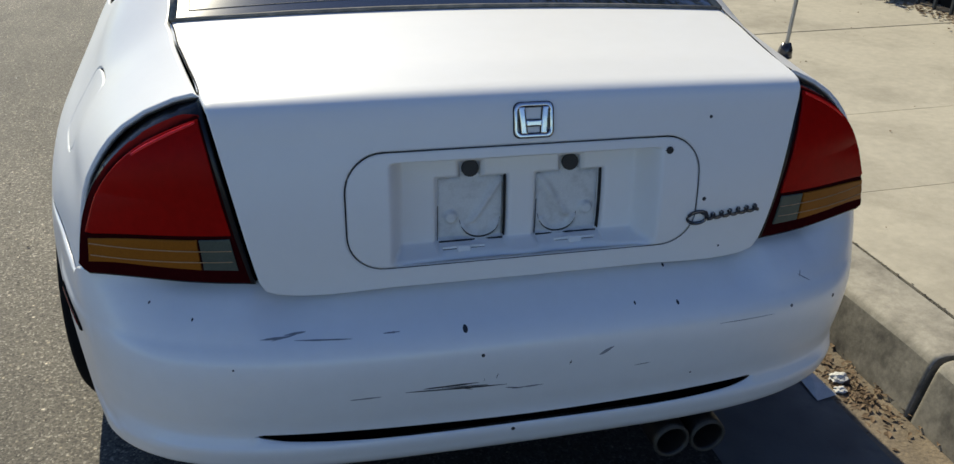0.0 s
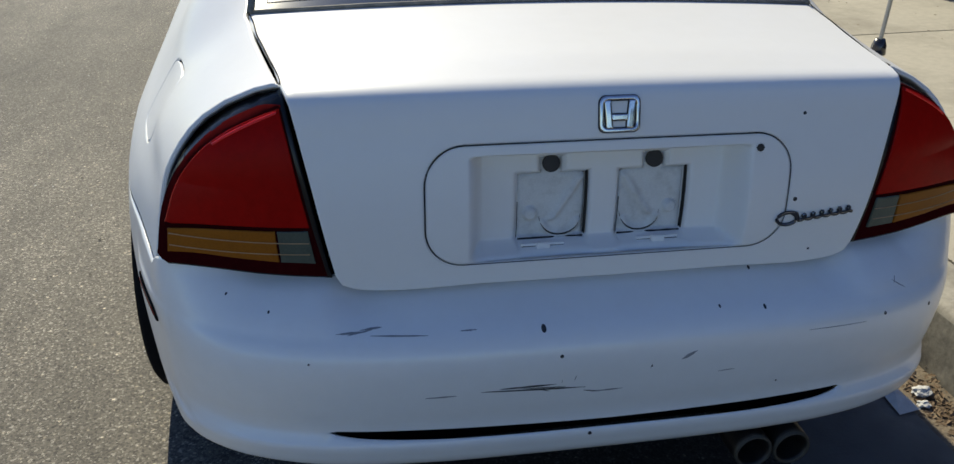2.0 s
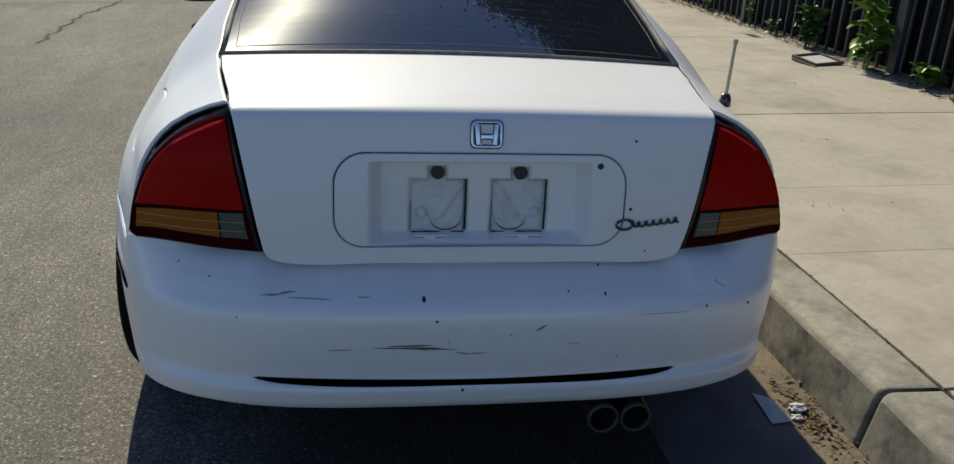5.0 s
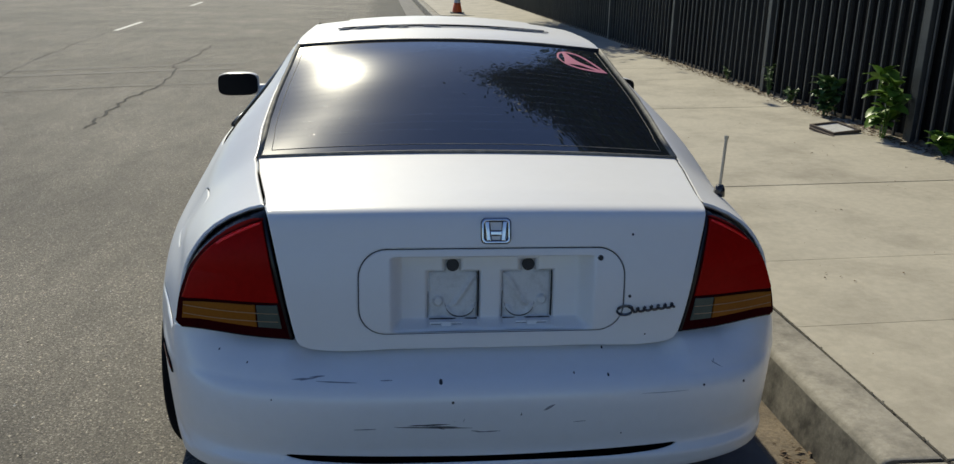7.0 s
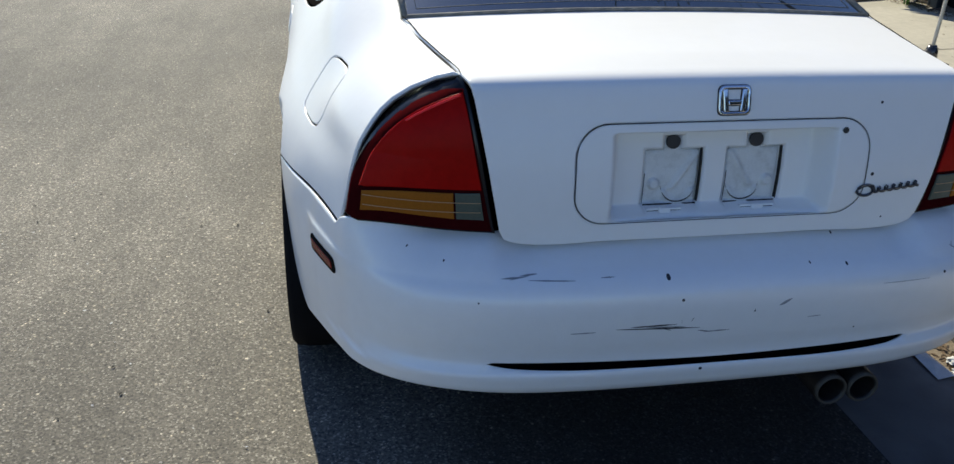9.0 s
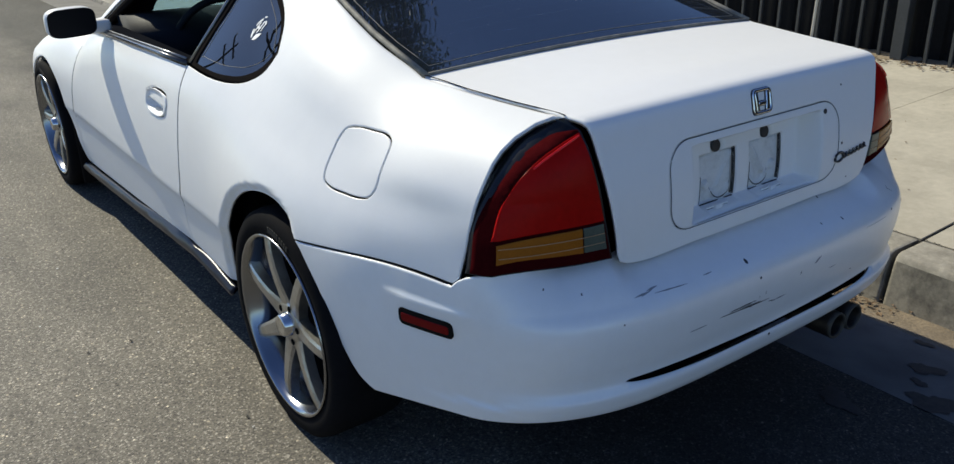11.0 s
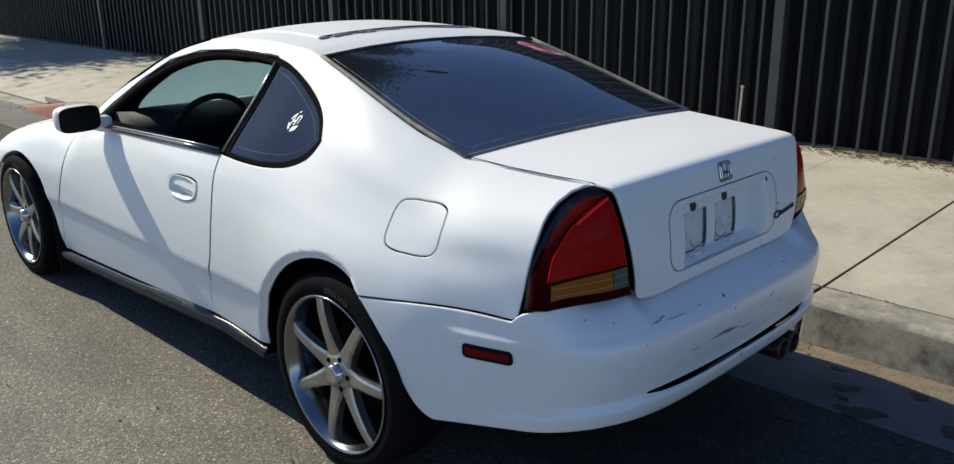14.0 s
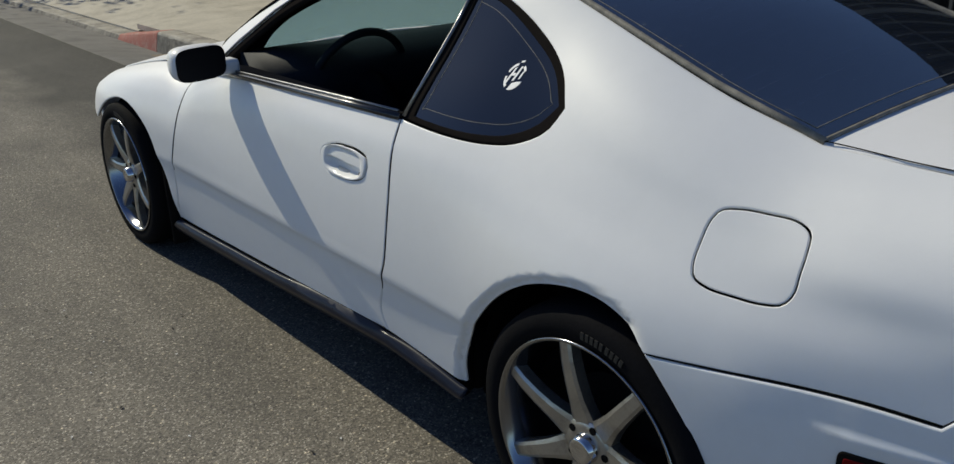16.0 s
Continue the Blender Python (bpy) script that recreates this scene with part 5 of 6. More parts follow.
inner = [(0.449, 0.648), (0.465, 0.73), (0.480, 0.81), (0.494, 0.88), (0.505, 0.938)]
outer = [(0.513, 0.940), (0.545, 0.924), (0.59, 0.902), (0.632, 0.874), (0.680, 0.826), (0.718, 0.755), (0.736, 0.68), (0.740, 0.652)]
for sx in (-1, 1):
    lamp = panel("tail_lamp", tail(sx, -0.003), outline([inner, outer, [(0.740, 0.652), (0.70, 0.657), (0.64, 0.658), (0.55, 0.653), (0.449, 0.648)]], 0.015), BEZEL, car, step=0.02, gap=0.002, label="red, amber and clear tail lamp in a black bezel")
    red = outline([[(0.458, 0.654), (0.475, 0.73), (0.490, 0.81), (0.503, 0.88), (0.512, 0.925)], [(0.513, 0.925), (0.55, 0.911), (0.596, 0.889), (0.641, 0.856), (0.685, 0.806), (0.717, 0.740), (0.734, 0.658)], [(0.734, 0.658), (0.70, 0.663), (0.64, 0.664), (0.55, 0.659), (0.458, 0.654)]], 0.012)
    panel("lens_border", tail(sx, 0.000), red, MAROON, lamp, step=0.0045, gap=0.0, thick=0.02)
    field = outline([[(0.481, 0.741), (0.494, 0.81), (0.506, 0.88), (0.514, 0.918)], [(0.514, 0.919), (0.554, 0.903), (0.598, 0.880), (0.641, 0.846), (0.680, 0.795), (0.706, 0.730)], [(0.706, 0.730), (0.66, 0.736), (0.59, 0.740), (0.481, 0.741)]], 0.012)
    panel("red_lens", tail(sx, 0.0030), field, RED, lamp, step=0.0036, gap=0.0, thick=0.01, roll=0.001)
    # reflector line along the ridge, its highlight put into the bright red
    panel("lit_reflector_strip", tail(sx, 0.0068), outline([[(0.518, 0.9165), (0.554, 0.901), (0.598, 0.8775), (0.618, 0.864)], [(0.618, 0.864), (0.616, 0.8615)], [(0.616, 0.8615), (0.596, 0.8745), (0.552, 0.898), (0.518, 0.9133)], [(0.518, 0.9133), (0.518, 0.9165)]], 0.005), REFLECTOR, lamp, step=0.005, gap=0.0, thick=0.004, roll=0.0008)
    panel("amber_lens", tail(sx, 0.0052), outline([[(0.533, 0.735), (0.530, 0.682)], [(0.530, 0.682), (0.60, 0.686), (0.66, 0.688), (0.706, 0.684)], [(0.706, 0.684), (0.702, 0.724)], [(0.702, 0.724), (0.66, 0.730), (0.60, 0.734), (0.533, 0.735)]], 0.01), AMBER, lamp, step=0.012, gap=0.001, thick=0.008, roll=0.001)
    panel("clear_lens", tail(sx, 0.0052), outline([[(0.483, 0.736), (0.474, 0.680)], [(0.474, 0.680), (0.528, 0.682)], [(0.528, 0.682), (0.531, 0.735)], [(0.531, 0.735), (0.483, 0.736)]], 0.01), CLEAR, lamp, step=0.012, gap=0.001, thick=0.008, roll=0.001)
    # moulded lines in the lenses
    for k in range(2):
        z_ = 0.697 + 0.019 * k
        ribbon_pts = tail(sx, 0.0056)(np.linspace(0.482, 0.700, 9), np.full(9, z_))
        part("lens_line", tube([tuple(v) for v in ribbon_pts], 0.0008, 5), LENS_LINE, lamp)

# glass and roof
def between(edge_y, edge_z, crown_y, crown_z, inward=0.0, sx_out=0.0):
    """A surface from side to side whose edges lie on the body's sides: a is across (-1 to 1), b along the edge."""
    n = len(edge_y)
    bs = np.linspace(0, 1, n)

    def f(a, b):
        y, z = herm(bs, edge_y, b), herm(bs, edge_z, b)
        w = half_width(y, z) - inward
        c = 1 - a * a
        return np.c_[a * w, y + herm(bs, crown_y, b) * c, z + herm(bs, crown_z, b) * c + sx_out]
    return f


def sheet(name, f, a0, a1, b0, b1, mat, parent, step=0.04, thick=0.006, label=""):
    loop = outline([[(a0, b0), (a1, b0)], [(a1, b0), (a1, b1)], [(a1, b1), (a0, b1)], [(a0, b1), (a0, b0)]], step)
    return panel(name, f, loop, mat, parent, step=step, gap=0.0, thick=thick, roll=0.001, label=label)


back_glass = between((-0.295, -0.1, 0.10, 0.27, 0.435), (0.964, 1.018, 1.084, 1.138, 1.190), (0.0, 0.0, 0.0, 0.01, 0.02), (0.016, 0.046, 0.057, 0.052, 0.026))
rear_window = sheet("rear_window", back_glass, -0.985, 0.985, 0.012, 0.985, WINDOW, car, label="dark tinted rear window with a sticker")
roof = between((0.435, 0.53, 0.72, 0.965, 1.215), (1.190, 1.208, 1.220, 1.222, 1.205), (0.02, 0.02, 0, 0, 0.05), (0.026, 0.028, 0.034, 0.040, 0.032))
sheet("roof", roof, -1, 1, 0, 1, PAINT, car, thick=0.02)
wind = between((1.215, 1.435, 1.635, 1.82, 1.965), (1.205, 1.150, 1.06, 0.935, 0.795), (0.05, 0.06, 0.08, 0.10, 0.12), (0.032, 0.04, 0.045, 0.04, 0.03))
sheet("windscreen", wind, -0.99, 0.99, 0.01, 0.97, SCREEN, car)
hood = between((1.965, 2.2, 2.4, 2.735, 3.05, 3.25), (0.795, 0.800, 0.782, 0.722, 0.650, 0.60), (0.10, 0.02, 0.0, 0.02, 0.10, 0.17), (0.04, 0.045, 0.05, 0.05, 0.03, 0.01))
sheet("hood", hood, -1, 1, 0.005, 1, PAINT, car, thick=0.015)


def slab(sx, loop, out, mat, name, parent, thick=0.006, step=0.03, label=""):
    return panel(name, side(sx, out), loop, mat, parent, step=step, gap=0.0, thick=thick, roll=0.001, label=label)


QW = outline([[(0.645, 0.875), (0.39, 0.872), (0.297, 0.887), (0.243, 0.917), (0.224, 0.958)], [(0.224, 0.958), (0.273, 1.010), (0.402, 1.084), (0.557, 1.142), (0.652, 1.163)], [(0.652, 1.163), (0.645, 0.875)]])
quarter_panes = []
for sx in (-1, 1):
    quarter_panes.append(slab(sx, QW, -0.012, SIDE_GLASS, "quarter_window", car))

# wheels
def wheel(y, sx, z, phase):
    hub = new("wheel")
    hub.parent = car
    hub.location = (sx * (0.872 if y < 1 else 0.888), y, z)
    hub.scale = (1.0, 1.02, 1.02) if y < 1 else (1, 1, 1)
    hub.rotation_euler = (0, 0, 0 if sx > 0 else math.pi)
    tread = [(0.235, -0.20), (0.262, -0.213), (0.290, -0.212), (0.302, -0.20), (0.307, -0.17), (0.307, -0.04), (0.302, -0.012), (0.288, 0.0), (0.264, 0.003), (0.2435, -0.004), (0.232, -0.02), (0.232, -0.19)]
    part("tyre", lathe(tread, 72, closed=True), TYRE, hub, smooth=True)
    barrel = [(0.2435, -0.004), (0.2435, 0.0025), (0.2415, 0.004), (0.2365, 0.002), (0.233, -0.008), (0.222, -0.03), (0.214, -0.06), (0.208, -0.085)]
    part("rim", lathe(barrel, 72), LIP, hub, smooth=True)
    part("barrel", lathe([(0.208, -0.085), (0.200, -0.19), (0.0, -0.19)], 48), DARK, hub, smooth=True)
    part("brake_disc", lathe([(0.0, -0.11), (0.13, -0.11), (0.13, -0.13), (0.0, -0.13)], 48), DARK, hub)
    for k in range(7):
        a = 2 * math.pi * k / 7 + phase
        bm = bmesh.new()
        rows = []
        for r, w, x in ((0.036, 0.028, -0.022), (0.062, 0.030, -0.021), (0.080, 0.026, -0.018), (0.11, 0.0215, -0.013), (0.15, 0.019, -0.009), (0.19, 0.0175, -0.008), (0.215, 0.0165, -0.010), (0.232, 0.0165, -0.012)):
            u, v = Vector((0, math.cos(a), math.sin(a))), Vector((0, -math.sin(a), math.cos(a)))
            rows.append([bm.verts.new(u * r + v * (w * c) + Vector((x + dx, 0, 0))) for c, dx in ((-1, -0.03), (-1, -0.004), (-0.6, 0.0), (0.6, 0.0), (1, -0.004), (1, -0.03))])
        for p, q in zip(rows, rows[1:]):
            for j in range(6):
                bm.faces.new((p[j], p[(j + 1) % 6], q[(j + 1) % 6], q[j]))
        bm.faces.new(rows[0]), bm.faces.new(rows[-1][::-1])
        bmesh.ops.recalc_face_normals(bm, faces=bm.faces)
        part("spoke", bm, ALLOY, hub)
    part("hub", lathe([(0.0, -0.020), (0.040, -0.020), (0.062, -0.022), (0.068, -0.05)], 36), ALLOY, hub, smooth=True)
    part("hub_cap", lathe([(0.0, 0.002), (0.018, 0.002), (0.024, 0.004), (0.029, 0.0), (0.033, -0.022)], 36), CHROME, hub, smooth=True)
    for k in range(5):
        a = 2 * math.pi * k / 5
        part("lug_hole", lathe([(0.0, -0.0190), (0.0085, -0.0190), (0.0095, -0.03)], 12), DARK, hub).location = (0, 0.049 * math.cos(a), 0.049 * math.sin(a))
    # raised lettering on the sidewall, as plain bars
    for k in range(9):
        a = radians(78) - k * 0.045 + (0 if k < 5 else -0.012)
        b = part("sidewall_bar", box(-0.0012, 0.0012, -0.0042, 0.0042, -0.008, 0.008, 0.0005, seg=1), LETTER, hub)
        b.location, b.rotation_euler = (0.0035, 0.266 * math.cos(a + math.pi / 2 - radians(78)) , 0.266 * math.sin(a + math.pi / 2 - radians(78))), (a - radians(78), 0, 0)
    return hub


for y, z, phase in ((-0.013, 0.304, 0.05), (2.578, 0.292, 0.41)):
    for sx in (-1, 1):
        wheel(y, sx, z - (0.038 if sx > 0 else 0.0), phase)


# ---- car details ----
def ribbon(name, pts, r, mat, parent, sides=8, label=""):
    return part(name, tube(pts, r, sides), mat, parent, label, smooth=True)


def on(f, pairs):
    """Places on a surface for pairs of its two numbers."""
    p = np.array(pairs, float)
    return [tuple(v) for v in f(p[:, 0], p[:, 1])]


# wheel wells and belly
for y, zc in ((0.0, 0.305), (2.55, 0.285)):
    for sx in (-1, 1):
        bm = bmesh.new()
        rows = [[bm.verts.new((sx * x, y + 0.375 * math.cos(a), zc + 0.345 * math.sin(a))) for a in (radians(-12 + 204 * k / 24) for k in range(25))] for x in (0.805, 0.60)]
        for p, q in zip(rows[:-1], rows[1:]):
            for k in range(24):
                bm.faces.new((p[k], p[k + 1], q[k + 1], q[k]))
        bm.faces.new(rows[-1])
        part("wheel_well", bm, DARK, car)
for x1, y0, y1, z0, z1 in ((0.56, -0.72, -0.38, 0.36, 0.57), (0.785, 0.42, 2.12, 0.20, 0.38), (0.60, 2.93, 3.3, 0.20, 0.40)):
    part("underbody", box(-x1, x1, y0, y1, z0, z1, 0.02), DARK, car)
# unseen inner sills, added to stop sunlight leaking through below the doors
for sx in (-1, 1):
    x0, x1 = sorted((sx * 0.775, sx * 0.818))
    part("sill", box(x0, x1, 0.43, 2.14, 0.205, 0.36, 0.01), DARK, car)
part("floor_tunnel", box(-0.58, 0.58, -0.37, 0.38, 0.24, 0.58, 0.02), DARK, car)
part("front_tub", box(-0.58, 0.58, 2.17, 2.93, 0.24, 0.60, 0.02), DARK, car)
part("slot_backing", box(-0.47, 0.46, -0.835, -0.81, 0.35, 0.44), DARK, car)

# side skirts, mud flaps
SKIRT_LOOP = outline([[(0.385, 0.258), (0.715, 0.280), (1.494, 0.236), (2.155, 0.205)], [(2.155, 0.205), (2.20, 0.14)], [(2.20, 0.14), (1.569, 0.162), (0.761, 0.196), (0.42, 0.210)], [(0.42, 0.210), (0.392, 0.225), (0.385, 0.258)]])


def skirt(sx):
    """A ledge that stands out under the door and tucks in below."""
    def f(y, z):
        v = np.interp(y, (0.385, 0.715, 1.494, 2.155), (0.260, 0.283, 0.239, 0.208)) - z
        out = herm((-0.03, 0.0, 0.003, 0.016, 0.034, 0.060, 0.10), (-0.004, 0.0, 0.004, 0.020, 0.022, 0.006, -0.03), v)
        return np.c_[sx * (half_width(y, np.maximum(z, 0.22)) + out), y, z]
    return f


for sx in (-1, 1):
    panel("side_skirt", skirt(sx), SKIRT_LOOP, SKIRT, car, step=0.015, gap=0.0, thick=0.02, roll=0.004)
    x0, x1 = sorted((sx * 0.70, sx * 0.868))
    part("mud_flap", box(x0, x1, 2.185, 2.20, 0.09, 0.40, 0.004), RUBBER, car)

# window surrounds
opening = outline([WIN_TOP, [(1.80, 0.828), (1.64, 0.839), (1.2, 0.856), (0.672, 0.871)], WIN_LOW])
Q_HOLE = shifted(outline([[(0.635, 0.884), (0.52, 0.880), (0.418, 0.882), (0.328, 0.894), (0.270, 0.921), (0.240, 0.958)], [(0.240, 0.958), (0.292, 1.010), (0.409, 1.072), (0.549, 1.128), (0.640, 1.147)], [(0.640, 1.147), (0.635, 0.884)]]), -0.005)
D_HOLE = shifted(outline([[(0.690, 0.884), (1.2, 0.868), (1.742, 0.842)], [(1.742, 0.842), (1.68, 0.915), (1.563, 1.010), (1.40, 1.085), (1.19, 1.138), (0.93, 1.156), (0.77, 1.154), (0.685, 1.148)], [(0.685, 1.148), (0.690, 0.884)]]), -0.006)
for sx in (-1, 1):
    panel("window_surround", side(sx, -0.006), opening, RUBBER, car, [Q_HOLE, D_HOLE], step=0.03, gap=0.0, thick=0.03, roll=0.002, label="black rubber window surround")
    belt = on(side(sx, 0.002), [(0.678, 0.872), (0.93, 0.866), (1.22, 0.857), (1.52, 0.845), (1.785, 0.830)])
    ribbon("belt_moulding", belt, 0.010, TRIM, car)
    ribbon("belt_strip", [(x, y, z + 0.012) for x, y, z in on(side(sx, -0.004), [(0.69, 0.872), (0.93, 0.866), (1.22, 0.857), (1.52, 0.845), (1.75, 0.834)])], 0.004, FRAME_METAL if sx < 0 else RUBBER, car)
    ribbon("pillar_strip", on(side(sx, -0.002), [(0.667, 0.875), (0.666, 0.98), (0.665, 1.08), (0.662, 1.160)]), 0.005, FRAME_METAL, car)
    ribbon("roof_strip", on(side(sx, 0.001), [(0.66, 1.177), (0.776, 1.184), (0.949, 1.186), (1.213, 1.167), (1.432, 1.119), (1.603, 1.029), (1.72, 0.927), (1.80, 0.835)]), 0.004, FRAME_METAL, car)
    if sx > 0:
        slab(sx, D_HOLE, -0.014, WINDOW, "door_glass", car)
    # seals of the rear window
    ribbon("window_seal", on(back_glass, [(sx * 0.992, v) for v in (0.0, 0.15, 0.3, 0.45, 0.6, 0.75, 0.9, 1.0)]), 0.0075, SEAL, car)
    ribbon("screen_seal", on(wind, [(sx * 0.992, v) for v in (0.0, 0.2, 0.4, 0.6, 0.8, 0.97)]), 0.008, RUBBER, car)
ribbon("window_seal", on(back_glass, [(a, 0.004) for a in (-0.99, -0.6, -0.3, 0, 0.3, 0.6, 0.99)]), 0.0045, SEAL, car)
ribbon("window_seal", on(back_glass, [(a, 0.992) for a in (-0.99, -0.6, -0.3, 0, 0.3, 0.6, 0.99)]), 0.007, BLACK, car)

# the tint film's pale edge on the quarter windows
film = shifted(Q_HOLE, 0.020)
for sx, pane in zip((-1, 1), quarter_panes):
    ribbon("film_edge", on(side(sx, -0.0115), list(film) + [film[0]]), 0.0007, SEAL, pane, 6)

# heater wires and the film's pale edge on the rear window
for v in np.linspace(0.13, 0.87, 17):
    ribbon("heater_wire", [(x, y, z + 0.0003) for x, y, z in on(back_glass, [(a, v) for a in np.linspace(-0.93, 0.93, 25)])], 0.0008, HEATER, rear_window, 6)
for sx in (-1, 1):
    ribbon("film_edge", [(x, y, z + 0.0002) for x, y, z in on(back_glass, [(sx * 0.945, v) for v in np.linspace(0.045, 0.95, 12)])], 0.0009, SEAL, rear_window, 6)
ribbon("film_edge", [(x, y, z + 0.0002) for x, y, z in on(back_glass, [(a, 0.045) for a in np.linspace(-0.945, 0.945, 25)])], 0.0011, SEAL, rear_window, 6)

# sunroof with a torn seal
sun_b0, sun_b1 = 0.40, 0.90
loop = outline([[(-0.74, sun_b0), (0.70, sun_b0)], [(0.70, sun_b0), (0.70, sun_b1)], [(0.70, sun_b1), (-0.74, sun_b1)], [(-0.74, sun_b1), (-0.74, sun_b0)]], 0.03)


def raised(f, h):
    def g(a, b):
        q = f(a, b)
        q[:, 2] += h
        return q
    return g


sunroof = panel("sunroof", raised(roof, 0.004), loop, PAINT, car, step=0.05, gap=0.004, thick=0.012, roll=0.002)
ribbon("sunroof_seal", [(x, y, z + 0.006) for x, y, z in on(roof, [(a, sun_b0 - 0.006) for a in np.linspace(-0.74, 0.70, 30)])], 0.0034, BLACK, sunroof)
for k in range(64):
    a = rng.choice((rng.uniform(-0.76, -0.5), rng.uniform(0.3, 0.72), rng.uniform(-0.7, 0.7)))
    x, y, z = on(roof, [(a, sun_b0 + rng.uniform(-0.02, 0.012))])[0]
    s_ = rng.uniform(0.003, 0.009)
    part("seal_flake", box(x - s_ * 2.2, x + s_ * 2.2, y - s_, y + s_, z + 0.002, z + 0.004 + s_ * 0.35, s_ * 0.15, seg=1), BOARD, sunroof)

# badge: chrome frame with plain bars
badge = panel("badge", lid(0.006), np.array([(x - 0.001, p_at(z)) for x, z in rounded(-0.027, 0.038, 0.868, 0.9215, 0.010, 0.004)]), CHROME, trunk, [np.array([(x - 0.001, p_at(z)) for x, z in rounded(-0.0215, 0.0325, 0.8735, 0.916, 0.007, 0.004)])], step=0.01, gap=0.0, thick=0.007, roll=0.0015, label="chrome badge frame")
for pts in ([(-0.016, 0.874), (-0.006, 0.874), (-0.010, 0.9155), (-0.0195, 0.9155)], [(0.017, 0.874), (0.027, 0.874), (0.0305, 0.9155), (0.021, 0.9155)], [(-0.007, 0.886), (0.018, 0.886), (0.019, 0.895), (-0.008, 0.895)]):
    lp = np.array([(x - 0.001, p_at(z)) for x, z in outline([[pts[k], pts[(k + 1) % 4]] for k in range(4)], 0.005)])
    panel("bar_base", lid(0.002), shifted(lp, -0.0016), PRIMER, badge, step=0.01, gap=0.0, thick=0.002, roll=0.0003)
    panel("bar", lid(0.006), lp, CHROME, badge, step=0.01, gap=0.0, thick=0.006, roll=0.0015)

panel("badge_base", lid(0.002), np.array([(x - 0.001, p_at(z)) for x, z in rounded(-0.0287, 0.0397, 0.8665, 0.923, 0.011, 0.004)]), PRIMER, badge, [np.array([(x - 0.001, p_at(z)) for x, z in rounded(-0.0198, 0.0308, 0.8752, 0.9143, 0.006, 0.004)])], step=0.01, gap=0.0, thick=0.002, roll=0.0003)

# script badge: plain cursive-like loops, black with chrome edges
def flourish(k):
    """A looped line that climbs a little, with a tall loop at its start."""
    loops = [(0.303 + 0.020 * math.sin(v) + 0.008 * v / 6.28, 0.7115 + 0.011 * math.cos(v)) for v in np.linspace(0.6, 6.9, 18)]
    loops += [(0.330 + 0.0163 * v / 6.28 + 0.0052 * math.sin(v), 0.7095 + 0.0020 * v / 6.28 + 0.0052 * (1 - math.cos(v)) - 0.003) for v in np.linspace(0, 6.28 * 6, 60)]
    return [(x, p_at(z + k)) for x, z in loops]


script = part("script_badge", tube(on(lid(0.003), flourish(0.0)), 0.0030, 6), PRIMER, trunk, "black chrome-edged badge of looped strokes", smooth=True)
part("chrome_edge", tube(on(lid(0.0042), flourish(0.0012)), 0.0012, 5), CHROME, script, smooth=True)


def disc(name, f, a, b, r, mat, parent, thick=0.004, label=""):
    n = 14
    lp = np.array([(a + r * math.cos(2 * math.pi * k / n), b + r * math.sin(2 * math.pi * k / n)) for k in range(n)])
    return panel(name, f, lp, mat, parent, step=r, gap=0.0, thick=thick, roll=thick * 0.3, label=label)


# plate mounts
plate = [o for o in trunk.children if o.name.startswith("plate_panel")][0]


def plate_out(d):
    def f(x, p):
        q = lid()(x, p)
        q[:, 1] += 0.056 - d
        return q
    return f


for sx in (-1, 1):
    disc("screw_plug", plate_out(-0.003), 0.0005 + sx * 0.0885, p_at(0.8015), 0.0150, BLACK, plate, 0.006)
    part("tab", box(-0.012, 0.012, -0.006, 0.004, -0.010, 0.008, 0.003), PAINT, plate).location = (sx * 0.100 - 0.003, -0.760, 0.674)
    for off in (-0.024, 0.024):
        part("slot", box(-0.013, 0.013, -0.002, 0.002, -0.0024, 0.0024, 0.001), PAINT, plate).location = (sx * 0.100 - 0.003 + off, -0.757, 0.6765)
        part("slot_shade", box(-0.012, 0.012, -0.002, 0.002, -0.0016, 0.0016, 0.0006), DARK, plate).location = (sx * 0.100 - 0.003 + off, -0.7575, 0.6725)
disc("key_lock", plate_surface, 0.2465, p_at(0.834), 0.010, CHROME, plate, 0.004)
disc("keyhole", lid(0.002), 0.2465, p_at(0.834), 0.0065, BLACK, plate, 0.003)

# dull grey plate pads, with dark lines round the pressed bows
def pad_surface(x, p):
    q = plate_surface(x, p)
    q[:, 1] -= 0.0008
    return q


for sx in (-1, 1):
    cx = 0.0005 + sx * 0.0865
    panel("plate_pad", pad_surface, np.array([(x, p_at(z)) for x, z in rounded(cx - 0.0565, cx + 0.0565, 0.6725, 0.7895, 0.006, 0.005)]), PAD, plate, step=0.0026, gap=0.0, thick=0.003, roll=0.0004, label="dull grey pressed pad")
    arc = [(0.0005 + sx * (0.070 + 0.036 * math.cos(a)), p_at(0.712 + 0.036 * math.sin(a))) for a in np.linspace(math.pi * 1.03, math.pi * 1.97, 16)]
    q = pad_surface(np.array([a for a, _ in arc]), np.array([b for _, b in arc]))
    part("bow_line", tube([(v[0], v[1] + 0.0004, v[2]) for v in q], [0.0004 + 0.0013 * math.sin(math.pi * k / 15) for k in range(16)], 6), GRIME, plate)

